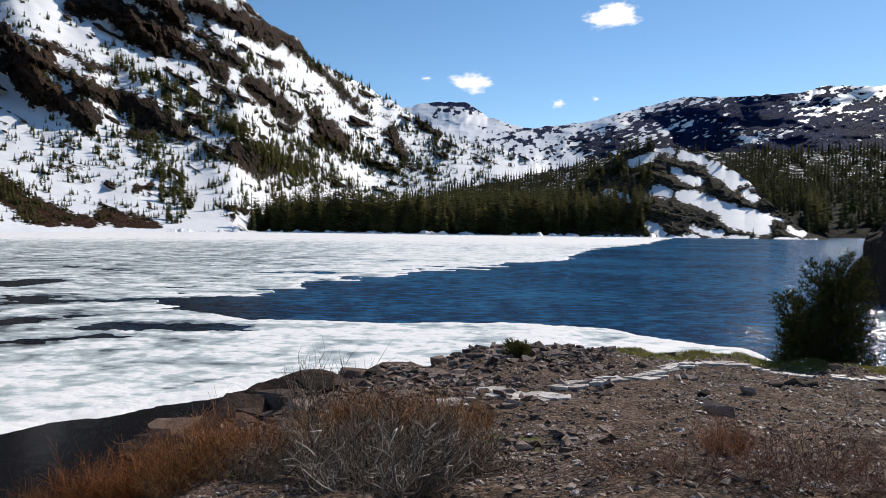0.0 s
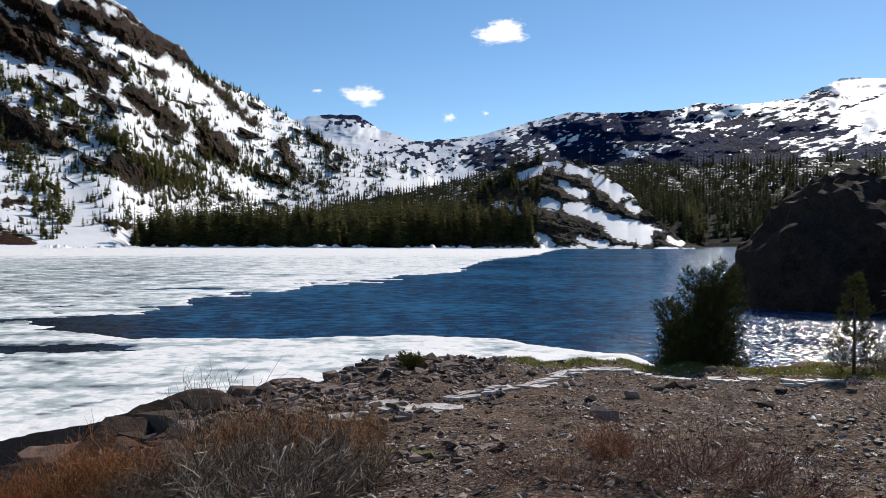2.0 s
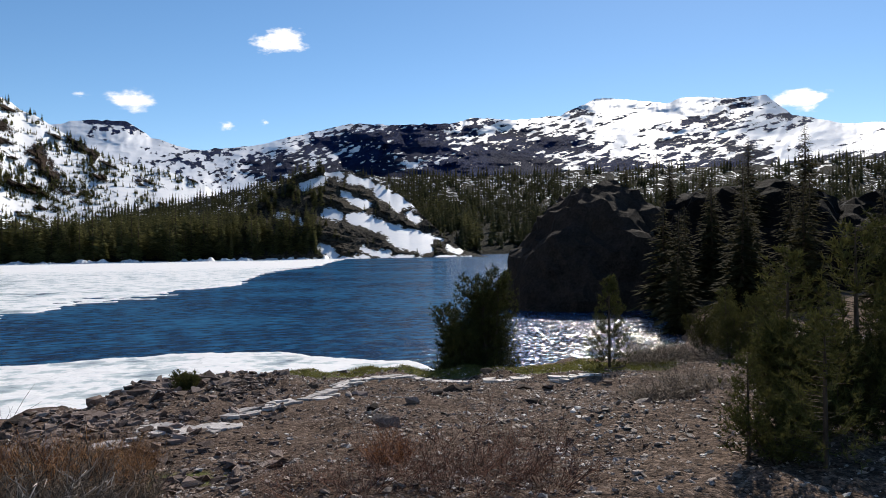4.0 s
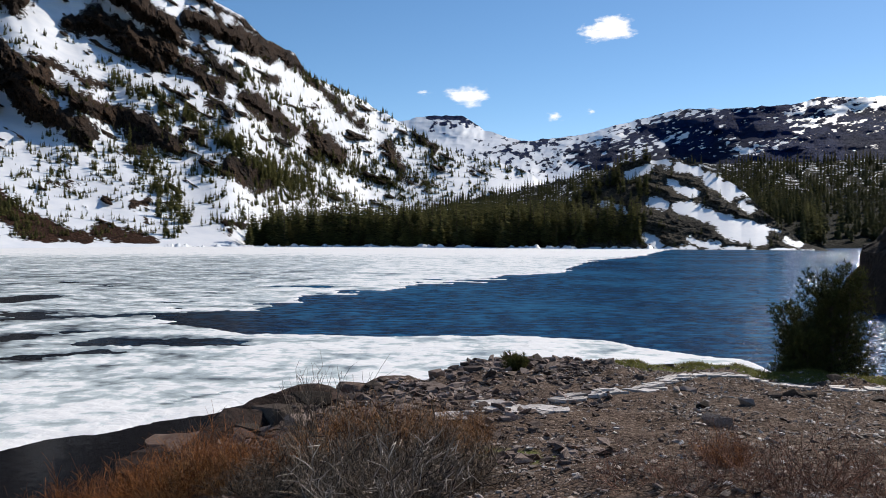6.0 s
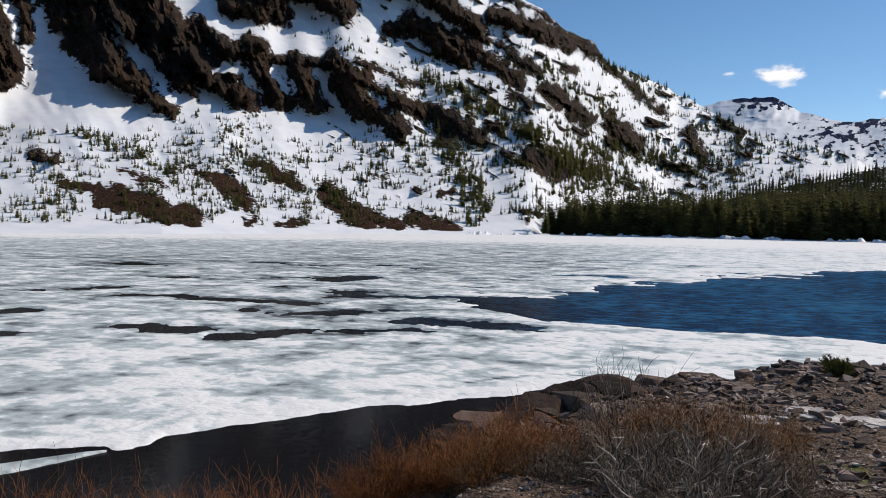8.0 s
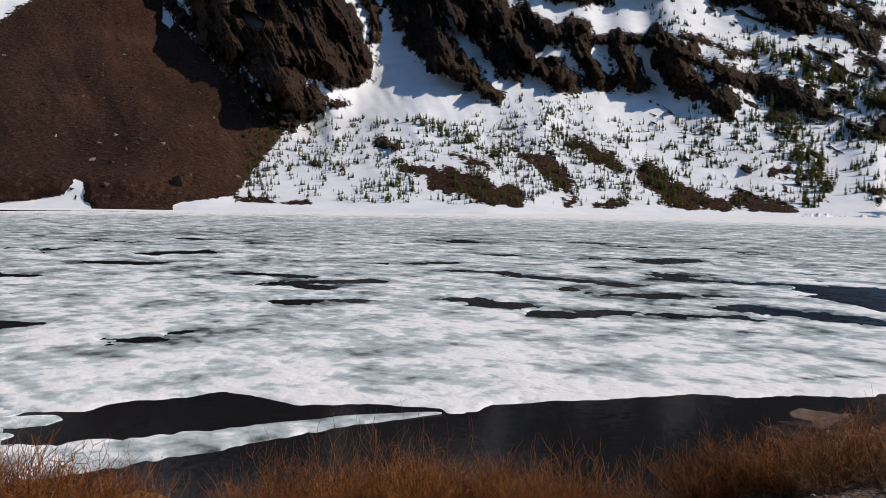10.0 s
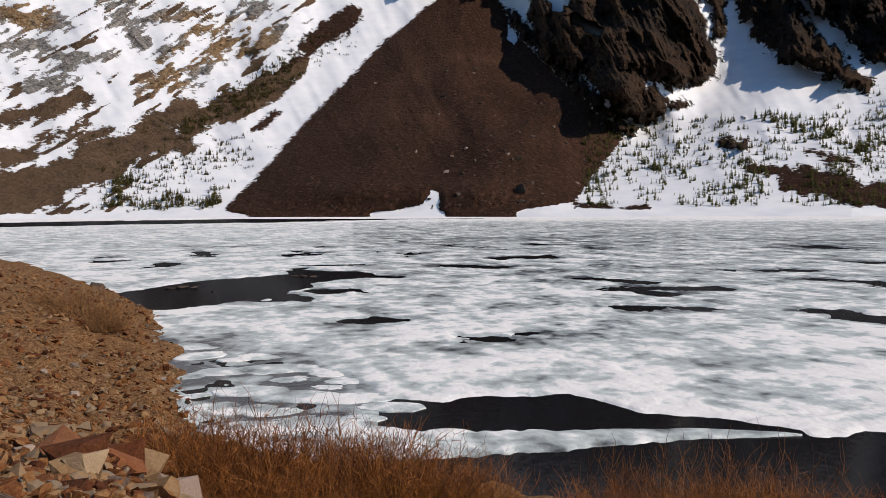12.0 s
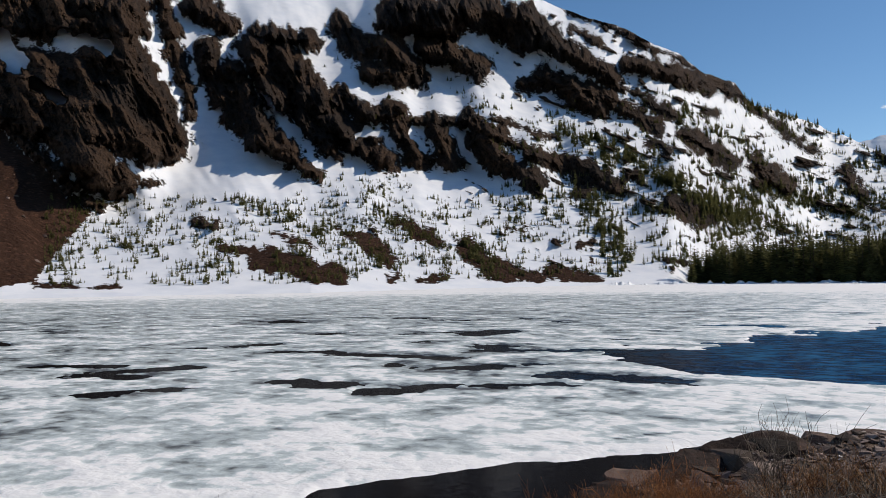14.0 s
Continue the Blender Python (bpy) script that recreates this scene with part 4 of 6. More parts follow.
def plain_conifer(seed, tiers, width, bare):
    """A far conifer one metre high with fewer, simpler sprays."""
    g = np.random.default_rng(seed)
    vs, fs = [], []
    for i in range(tiers):
        t = (i + g.uniform(-0.3, 0.3)) / tiers
        h = bare + (0.96 - bare) * t
        rad = width * (1 - t) ** 0.75 * g.uniform(0.75, 1.2) + 0.015
        m = int(5 + 3 * (1 - t))
        for j in range(m):
            a = 2 * math.pi * (j + g.uniform(-0.4, 0.4)) / m + i
            w, s = np.array([math.cos(a), math.sin(a), 0]), np.array([-math.sin(a), math.cos(a), 0])
            ln = rad * g.uniform(0.65, 1.3)
            b = np.array([0, 0, h + 0.03])
            k = len(vs)
            vs.extend([b, b + w * ln * 0.6 + s * ln * 0.5 - (0, 0, ln * 0.4), b + w * ln - (0, 0, ln * 0.75), b + w * ln * 0.6 - s * ln * 0.5 - (0, 0, ln * 0.4)])
            fs.extend([(k, k + 1, k + 2), (k, k + 2, k + 3)])
    k = len(vs)
    vs.extend([np.array([-0.012, 0, -0.05]), np.array([0.012, 0, -0.05]), np.array([0, 0, 1.0])])
    fs.append((k, k + 1, k + 2))
    return np.array(vs), np.array(fs)


PLAIN = [plain_conifer(560 + k, *q) for k, q in enumerate([(15, 0.115, 0.05), (14, 0.13, 0.02), (16, 0.10, 0.08), (11, 0.17, 0.0), (13, 0.12, 0.12)])]
TREES = []
for k, (tiers, width, bare, ragged) in enumerate([(22, 0.15, 0.05, 0.4), (20, 0.175, 0.02, 0.45), (24, 0.125, 0.08, 0.45), (15, 0.22, 0.0, 0.55), (19, 0.15, 0.14, 0.55)]):
    (tv, tf), (cv, cf) = conifer(500 + k, tiers, width, bare, ragged)
    TREES.append((mesh_of("trunk", tv, tf, MAT_BARK), mesh_of("crown", cv, cf, MAT_NEEDLE, flat=True), cv, cf))


MAT_VALLEY_WOOD = leaf_material("valley_conifer_needles", (0.012, 0.015, 0.008), (0.10, 0.098, 0.042), 0.05, 0.35)
MAT_SHRUB = leaf_material("olive_shrub_leaves", (0.022, 0.022, 0.009), (0.15, 0.125, 0.045), 0.2, 0.3)
# darker copy of the needles: the headland's shade is in the colour
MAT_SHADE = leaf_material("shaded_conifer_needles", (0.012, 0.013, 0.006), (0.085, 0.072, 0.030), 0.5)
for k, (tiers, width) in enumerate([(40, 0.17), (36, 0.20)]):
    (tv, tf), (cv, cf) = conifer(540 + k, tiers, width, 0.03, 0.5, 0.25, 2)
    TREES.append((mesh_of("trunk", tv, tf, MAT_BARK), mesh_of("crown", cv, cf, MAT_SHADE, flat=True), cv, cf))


def plant_tree(kind, at, height, label, group):
    ob = empty("conifer_tree", Matrix.Translation(at) @ Matrix.Rotation(rng.uniform(0, 6.28), 4, "Z") @ Matrix.Diagonal((height, height, height, 1)))
    part("trunk", TREES[kind][0], ob)
    part("crown", TREES[kind][1], ob)
    return tagged(ob, label, "tree", group)


def clump(seed):
    g = np.random.default_rng(seed)
    bits = []
    for k in range(5):
        v, f = PLAIN[int(g.integers(5))]
        h = g.uniform(0.35, 1.0)
        bits.append((v * np.array([h * 1.3, h * 1.3, h]) + np.array([*(g.normal(size=2) * 0.32), 0]), f))
    return join(bits)


CLUMPS = [clump(590 + k) for k in range(3)]


def tree_mass(name, spots, label, mat, kinds=(0, 1, 2, 4)):
    """Many far trees in one mesh."""
    vs, fs, n = [], [], 0
    for (x, y, z), h in spots:
        k = kinds[int(rng.integers(len(kinds)))]
        cv, cf = PLAIN[k] if k < 5 else CLUMPS[k - 5] if k < 8 else TREES[k - 8][2:]
        a = rng.uniform(0, 6.28)
        rot = np.array([[math.cos(a), -math.sin(a), 0], [math.sin(a), math.cos(a), 0], [0, 0, 1]])
        vs.append((cv @ rot.T) * np.array([h * 1.1, h * 1.1, h]) + (x, y, z))
        fs.append(cf + n)
        n += len(cv)
    ob = new(name, mesh_of(name, np.concatenate(vs), np.concatenate(fs), mat, flat=True))
    return tagged(ob, label, "trees", kind="stuff")


# the dense wood on the far shore
wood = []
while len(wood) < 2300:
    a = rng.uniform(-25.5, 13.5)
    u = 0.004 + 0.014 * fbm(a * 0.9, 0.0, 403, 3) + rng.beta(0.8, 2.6) * 0.6
    i = int(np.clip(np.searchsorted(val.az, a), 0, len(val.az) - 1))
    p = val.xyz[i, int(u * 119)]
    if -24.5 < a < -14.0 and u < 0.18:
        continue
    if a > 11 and u > 0.25:
        continue
    h = rng.uniform(7, 19) * (1 - 0.2 * smooth(11, 13.5, a)) * (1 + 0.2 * smooth(0.1, 0.0, u))
    wood.append((p, h, u))
wood.sort(key=lambda q: q[2])
for p, h, u in wood[:110]:
    plant_tree(int(rng.choice([0, 0, 1, 2, 4])), p - np.array([0, 0, 0.3]), h, "tall dark green conifer in the dense wood on the far shore", "trees of the far wood")
tree_mass("wood_edge", [(p, h) for p, h, u in wood[110:700]], "close rank of green conifers at the edge of the far wood", MAT_NEEDLE, (8, 8, 9, 10, 12))
tree_mass("far_wood", [(p, h) for p, h, u in wood[700:]], "dense dark conifer wood behind the far shore", MAT_NEEDLE)

# trees on the knoll and along its foot
knoll_trees = []
for k in range(260):
    a = rng.uniform(-23.3, -13.0) if k % 3 == 0 else rng.uniform(-14.8, -8.0)
    top = float(table(a, KNOLL))
    el = rng.uniform(-0.75, max(top - 0.1, -0.5)) if k > 24 else top - 0.12
    if strokes(np.array(a), np.array(el), SNOWS) > (-0.1 if k > 10 else 0.3):
        continue
    knoll_trees.append((kn.place(a, el) - np.array([0, 0, 0.3]), rng.uniform(5, 10) if a > -14.5 else rng.uniform(2.5, 6)))
for p, h in knoll_trees[:85]:
    plant_tree(int(rng.choice([0, 1, 2, 4])), p, h, "dark conifer rooted in the granite knoll", "trees of the knoll")
tree_mass("knoll_wood", knoll_trees[85:], "conifers crowding the wooded side of the knoll", MAT_NEEDLE, (8, 9, 10, 12))

# woods of the valley behind
spots = []
while len(spots) < 4600:
    a, u = rng.uniform(-54, 3), rng.uniform(0.12, 1.0)
    u = u if a > -24 else min(max(u * 1.14 - 0.13, 0.004), 1.0)
    i, j = int(np.searchsorted(val.az, a)), int(u * 119)
    if fbm(a * 0.8, u * 5, 401, 3) < 0.30 + 0.13 * smooth(0.3, 0.6, u):
        continue
    spots.append((val.xyz[min(i, len(val.az) - 1), j], rng.uniform(7, 17)))
tree_mass("valley_wood", spots, "far conifer woods on the valley floor under the ridge", MAT_VALLEY_WOOD)

# scattered conifers on the snowy mountainside
ZONES = [(12, 27, 3.5, 12.5, 700, 5.5), (6, 18, 0.2, 6.5, 420, 6), (-5, 12, 2.5, 9.6, 800, 6.5), (-5, 13, 0.8, 5.0, 800, 8.5), (18, 32, -0.3, 5.5, 620, 4.0), (30, 57, -0.5, 5.4, 1700, 3.4), (33, 41, 3.0, 7.2, 340, 3.0), (26, 42, 9.5, 17, 80, 4.5), (9, 24, 8, 15.5, 110, 4.5)]
spots = []
for a0, a1, e0, e1, count, size in ZONES:
    for _ in range(count):
        a, el = rng.uniform(a0, a1), rng.uniform(e0, e1)
        i = int(np.clip(np.searchsorted(mt.az, a), 0, len(mt.az) - 1))
        j = int(np.clip(np.searchsorted(mt.el[i], el), 0, len(mt.us) - 1))
        if j >= len(mt.us) - 2 or (rock[i, j] > 0.35 and rng.random() < 0.8) or (fbm(a * 0.7, el * 0.7, 411, 2) < 0.42 and rng.random() < 0.8):
            continue
        spots.append((mt.xyz[i, j] - np.array([0, 0, 0.25]), size * rng.uniform(0.35, 1.15)))
BANDS = [(29.1, 13.2, 26.9, 11, 16), (22.4, 10.2, 16.3, 7.1, 60), (16, 7.1, 10.4, 3.3, 70), (20.5, 5.8, 17.5, 0, 40), (10.5, 11.2, 5, 8.3, 40), (14, 10.7, 8.4, 7.3, 46), (6.8, 6.1, 0.3, 3.4, 60), (11.6, 6, 7.6, 3.3, 50), (28.9, 2.6, 27.5, 0.2, 26), (9, 5.5, 3, 3.2, 130), (4, 7.2, -1, 4.8, 80), (12.5, 4.2, 6, 2.2, 120), (45, 5.2, 38, 2.6, 50), (36, 5.5, 33, 2.5, 30)]
for a0, e0, a1, e1, count in BANDS:
    for _ in range(int(count * 1.6)):
        k = rng.random()
        a, el = a0 + (a1 - a0) * k + rng.normal() * 0.4, e0 + (e1 - e0) * k + rng.normal() * 0.35
        spots.append((mt.place(a, el) - np.array([0, 0, 0.3]), rng.uniform(4, 12) * (1.0 if a < 25 else 0.5)))
for a in np.arange(-6, 9.2, 0.16):
    i = int(np.searchsorted(mt.az, a + rng.uniform(-0.2, 0.2)))
    spots.append((mt.xyz[i, -2 - int(rng.integers(9))], rng.uniform(5, 12)))
spots.append((mt.place(29.0, 2.0), 10))
spots.append((mt.place(51.6, 2.3), 6))
spots.append((mt.place(51.9, 2.2), 5))
# low shrubs on the bare strip beside the scree cone
SHRUBS = [(85.0, 4.6, 81.2, 7.0, 0.35, 130, 2.9), (81.2, 6.4, 77.2, 9.2, 0.45, 170, 2.9), (90, 0.0, 83.5, 0.0, 0.3, 60, 4.0), (89, 1.2, 80.5, 3.6, 0.8, 220, 2.4), (82, 7.2, 75.5, 11.2, 0.25, 110, 2.2), (93, 3.6, 84, 5.6, 0.25, 70, 1.8), (83.2, -0.4, 82.8, 0.8, 0.15, 14, 5), (89.0, 0.4, 88.4, 1.6, 0.2, 14, 5), (76, 9.8, 73.5, 11.4, 0.5, 40, 2.2)]
shrubs = []
for a0, e0, a1, e1, w, count, size in SHRUBS:
    for _ in range(count):
        k = rng.random()
        shrubs.append((mt.place(a0 + (a1 - a0) * k + rng.normal() * w, e0 + (e1 - e0) * k + rng.normal() * w) - np.array([0, 0, 0.2]), size * rng.uniform(0.5, 1.2)))
spots.sort(key=lambda q: -q[1])
for p, h in spots[:75]:
    plant_tree(int(rng.choice([1, 3, 3, 4, 0])), p, h, "small conifer standing in the snow of the mountainside", "trees of the mountainside")
tree_mass("mountain_scrub", spots[75:], "low conifers and scrub scattered over the snow slope", MAT_NEEDLE, (0, 1, 3, 4, 5, 6, 7))
tree_mass("slope_shrubs", shrubs, "low olive green shrubs on the bare strip of the slope", MAT_SHRUB, (3, 5, 6, 7))

# boulders of the scree cone
for k in range(130):
    el = rng.uniform(-0.5, 12.5)
    a = rng.normal(63.5, 2.6) if k % 2 else rng.uniform(56.5, 78)
    lo, hi = table(el, [(e, z) for z, e in CONE[1]]), table(el, [(e, z) for z, e in CONE[0]])
    if not lo + 0.4 < a < hi - 0.4:
        continue
    p = mt.place(a, el)
    s = 0.35 * 4.5 ** rng.random()
    boulder("boulder", *p, (s * 1.2, s, s * 0.9), 600 + k, (MAT_STONE_DARK, MAT_STONE_RED, MAT_STONE_DARK)[k % 3], "brown boulder lying on the scree cone", 1, rng.uniform(0, 360), "boulders of the scree")
p = mt.place(61.3, 0.5)
boulder("boulder", p[0], p[1], p[2] + 1.0, (2.4, 1.8, 2.2), 650, MAT_STONE_DARK, "large brown boulder at the foot of the scree cone", 3, 20, "boulders of the scree")

# ---------- the headland with its trees; shade is in the rock and needle colours ---
def headland(name, x, y, size, seed, label, z0=-1.5, power=0.8):
    v, f = ICO[5]
    v = np.sign(v) * np.abs(v) ** power
    g = np.random.default_rng(seed)
    for _ in range(14):
        n = g.normal(size=3)
        n /= np.linalg.norm(n)
        v = v - np.maximum(v @ n - g.uniform(0.86, 1.1), 0)[:, None] * n
    n = fbm(v[:, 0] * 2.3 + v[:, 2], v[:, 1] * 2.3 + v[:, 2] * 1.7, seed, 6) - 0.5
    c = ridged(v[:, 0] * 3 + v[:, 1], v[:, 2] * 3 - v[:, 1], seed + 3, 5) - 0.5
    led = np.floor((v[:, 2] + 0.4 * n + 0.25 * v[:, 0]) * 5) / 5 - v[:, 2]
    c2 = ridged(v[:, 0] * 7 + v[:, 1] * 3, v[:, 2] * 7 - v[:, 1] * 5, seed + 9, 4) - 0.5
    v = v * (1 + 0.26 * n + 0.16 * c + 0.11 * c2 + 0.12 * led)[:, None] * np.asarray(size)
    ob = new(name, mesh_of(name, v, f, MAT_GRANITE_SHADE, flat=True))
    ob.matrix_world = pose(x, y, z0)
    return tagged(ob, label, "rock", "rocks of the headland")


headland("rock_outcrop", 38.4, 56.5, (9.8, 7.5, 10.8), 711, "huge granite outcrop with shade in its colour rising from the lake", -1.5, 1.0)
headland("rock_outcrop", 49.5, 53.0, (11, 8, 11.0), 712, "granite outcrop with shade in its colour behind the lakeside conifers")
headland("rock_outcrop", 63, 50, (12, 9, 10.0), 713, "broad granite outcrop on the headland with shade in its colour")
headland("rock_outcrop", 42.5, 48.0, (4.6, 3.0, 3.4), 714, "low rock with shade in its colour at the water's edge")
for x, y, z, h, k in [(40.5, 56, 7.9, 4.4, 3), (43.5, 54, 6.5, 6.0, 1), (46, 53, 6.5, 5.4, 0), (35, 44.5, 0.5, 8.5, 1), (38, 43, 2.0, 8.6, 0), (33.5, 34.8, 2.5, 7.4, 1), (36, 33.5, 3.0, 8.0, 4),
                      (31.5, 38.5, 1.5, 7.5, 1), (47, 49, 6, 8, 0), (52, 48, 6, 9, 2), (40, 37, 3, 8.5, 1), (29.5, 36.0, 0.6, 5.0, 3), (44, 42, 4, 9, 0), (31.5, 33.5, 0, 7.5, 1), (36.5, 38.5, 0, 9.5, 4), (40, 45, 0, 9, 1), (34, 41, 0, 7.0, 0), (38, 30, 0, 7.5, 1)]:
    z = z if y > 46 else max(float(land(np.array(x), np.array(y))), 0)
    plant_tree(5 + k % 2, (x, y, z - 0.4), h, "tall conifer on the headland with shade in its needle colour", "trees of the headland")

# ---------- near plants ----------
def willow(seed, stems, height, spread, mat, twigs=4, thick=1.0, arch=0.0):
    """A leafless willow bush: many thin stems with side twigs; arch lays them out and lets them curve up again."""
    g = np.random.default_rng(seed)
    parts = []
    for _ in range(stems):
        a, lean = g.uniform(0, 6.283), g.beta(1.6, 1.1) * 1.15
        out = np.array([math.cos(a), math.sin(a), 0.0])
        ln = height * g.uniform(0.55, 1.12) * (1 + 0.5 * arch * g.random())
        b = out * spread * 0.35 * math.sqrt(g.random()) + np.array([0, 0, -0.05])
        pts, p = [b], b
        way = out * lean * (spread / height + 1.6 * arch) + np.array([0, 0, 1.0 - 0.45 * arch])
        way /= np.linalg.norm(way)
        for k in range(5):
            way = way + g.normal(size=3) * (0.17 + 0.16 * arch) + np.array([0, 0, 0.04 + 0.13 * arch * (k > 1)])
            way /= np.linalg.norm(way)
            p = p + way * ln / 5
            pts.append(p)
        r = g.uniform(0.0045, 0.009) * thick
        parts.append(tube(pts, [r, r * 0.88, r * 0.74, r * 0.58, r * 0.4, r * 0.2], 3))
        for _ in range(twigs):
            k = int(g.integers(1, 5))
            w = out * g.uniform(-0.3, 0.7) + g.normal(size=3) * (0.45 + 0.25 * arch) + np.array([0, 0, 0.8 - 0.35 * arch])
            w /= np.linalg.norm(w)
            q = pts[k] + (pts[k + 1] - pts[k]) * g.random()
            l2 = ln * g.uniform(0.12, 0.36)
            bend = g.normal(size=3) * 0.03 * (1 + arch)
            parts.append(tube([q, q + w * l2 * 0.5 + bend, q + w * l2 + np.array([0, 0, 0.03])], [r * 0.55, r * 0.42, r * 0.2], 3))
    main = [k * (twigs + 1) for k in range(10)]
    rest = [q for k, q in enumerate(parts) if k not in main]
    return [mesh_of("stem", *parts[k], mat) for k in main], mesh_of("brushwood", *join(rest), mat)


BUSHES = {
    "orange": [willow(801, 230, 0.95, 0.9, MAT_TWIG_ORANGE, 8, 0.9, 0.25), willow(802, 210, 0.85, 1.0, MAT_TWIG_ORANGE, 8, 0.9, 0.3)],
    "grey": [willow(803, 210, 0.95, 1.4, MAT_TWIG_GREY, 10, 1.35, 0.9), willow(804, 190, 0.9, 1.3, MAT_TWIG_GREY, 10, 1.35, 0.9)],
    "brown": [willow(805, 210, 0.95, 1.2, MAT_TWIG_BROWN, 9, 0.9, 0.45), willow(806, 190, 0.85, 1.1, MAT_TWIG_BROWN, 9, 0.9, 0.45)],
    "thin": [willow(809, 62, 1.05, 1.3, MAT_TWIG_DARK, 9, 0.75, 0.4), willow(810, 54, 1.0, 1.2, MAT_TWIG_DARK, 9, 0.75, 0.4)],
    "bare": [willow(811, 30, 0.95, 1.2, MAT_TWIG_PALE, 7, 2.1, 1.0), willow(812, 24, 0.9, 1.1, MAT_TWIG_PALE, 7, 2.1, 1.0)],
    "sparse": [willow(807, 26, 1.25, 0.6, MAT_TWIG_ORANGE, 6), willow(808, 30, 1.1, 0.7, MAT_TWIG_GREY, 6)]}
WORDS = {"bare": "sprawling dead willow with pale grey branches", "thin": "thin reddish brown willow bush with bare twigs", "orange": "leafless willow bush of orange twigs on the bank", "grey": "leafless grey willow bush with arching bare twigs",
         "brown": "leafless brown willow bush on the stony ground", "sparse": "sparse bare willow stems standing up from the bank"}


def plant_bush(kind, az_, r_, scale=1.0, flat=1.0, which=None):
    x, y = polar(az_, r_)
    z = float(land(np.array(x), np.array(y)))
    k = int(rng.integers(2)) if which is None else which
    ob = empty("willow_bush", Matrix.Translation((x, y, max(z, 0.0))) @ Matrix.Rotation(rng.uniform(0, 6.28), 4, "Z") @ Matrix.Diagonal((scale, scale, scale * flat, 1)))
    stems_, twigs_ = BUSHES[kind][k]
    for me in stems_:
        part("stem", me, ob)
    tagged(part("brushwood", twigs_, ob), kind="stuff")
    return tagged(ob, WORDS[kind], "bush", "willow bushes")


for a_, r_, s_ in [(5.4, 9.5, 0.85), (2.6, 9.5, 0.85), (7.4, 9.9, 0.7), (0.4, 9.9, 0.7), (4.0, 10.2, 0.8), (9.6, 9.8, 0.5), (12.2, 9.6, 0.45), (-1.4, 11.6, 0.5), (3.2, 8.8, 0.55)]:
    plant_bush("grey", a_, r_, s_)
for a_, r_, s_ in [(11.5, 10.2, 0.5), (13.5, 10.6, 0.55), (16, 10.2, 0.5), (14, 9.9, 0.5), (17.5, 9.8, 0.5), (4.8, 11.6, 1.0), (1.8, 11.6, 0.9), (6.9, 11.8, 0.8), (0.2, 11.9, 0.7), (3.4, 12.2, 0.9), (-1.6, 13.4, 0.6), (5.8, 10.6, 0.85), (2.6, 10.7, 0.8), (8.6, 10.9, 0.7), (0.8, 10.9, 0.7), (10.2, 11.2, 0.6)]:
    plant_bush("brown", a_, r_, s_)
for a_, r_, s_ in [(7.0, 11.6, 0.8), (4.4, 11.9, 0.85), (2.4, 11.4, 0.7), (5.6, 10.9, 0.75), (8.6, 11.8, 0.6), (9.8, 10.6, 0.6), (-19.0, 9.3, 0.38)]:
    plant_bush("orange", a_, r_, s_)
for a_, r_, s_ in [(5.2, 8.9, 0.75), (2.8, 8.8, 0.8), (1.0, 9.3, 0.7), (7.0, 9.4, 0.6)]:
    plant_bush("bare", a_, r_, s_)
plant_bush("sparse", 8.3, 13.2, 1.05, 1.0, 1)
plant_bush("sparse", 9.4, 13.4, 0.7, 1.0, 1)
for a_, r_, s_ in [(12, 10.3, 0.75), (14.5, 10.6, 0.8), (17.5, 10.2, 0.8), (20, 10.8, 0.75), (22.5, 11.1, 0.85), (25, 10.6, 0.75), (28, 11.2, 0.8), (31, 10.8, 0.75), (34, 11.2, 0.95), (37.5, 10.9, 0.9), (41, 11.4, 0.95), (44, 11.0, 0.95),
                   (47, 11.5, 1.05), (50, 11.2, 0.95), (53, 11.5, 0.95), (56, 11.3, 0.8), (59, 11.6, 0.7), (39.5, 11.9, 0.85), (45.5, 11.9, 0.95), (49, 10.6, 0.8), (36, 10.4, 0.7), (66.5, 12.0, 1.1), (68.5, 12.0, 1.35), (70.5, 12.3, 1.45), (73, 12.2, 1.5), (75.5, 12.6, 1.65), (78, 12.4, 1.6), (80.5, 12.8, 1.7), (82.8, 12.9, 1.55), (84.8, 13.2, 1.2), (77, 11.4, 1.3), (81.5, 11.6, 1.2), (72, 11.2, 1.2), (79.5, 11.0, 1.1)]:
    plant_bush("orange", a_, r_, s_ * 0.92)
for a_, r_, s_ in [(28.5, 11.9, 0.9), (34.5, 12.0, 0.9), (43, 12.0, 0.95), (47, 12.1, 1.05), (51, 12.2, 1.0), (55, 12.2, 0.85), (62, 12.1, 0.6)]:
    plant_bush("sparse", a_, r_, s_, 1.0, 0)
for a_, r_, s_ in [(-20.0, 8.5, 0.6), (-23.6, 8.8, 0.72), (-27.0, 8.8, 0.72), (-30, 8.3, 0.55), (-17, 8.2, 0.5), (-24.5, 8.0, 0.55), (-13, 8.4, 0.42)]:
    plant_bush("thin", a_, r_, s_)
for a_, r_, s_ in [(91.0, 31, 1.3), (89.8, 29, 1.0), (92.5, 33, 1.2)]:
    plant_bush("brown", a_, r_, s_, 0.8)
for a_, r_, s_ in [(-37.5, 25.0, 1.0), (-39.5, 26, 0.9), (-38.5, 14.0, 0.7), (-41, 14.5, 0.8), (-43.5, 30, 1.1), (-47, 28, 0.9)]:
    plant_bush("grey", a_, r_, s_, 0.6)


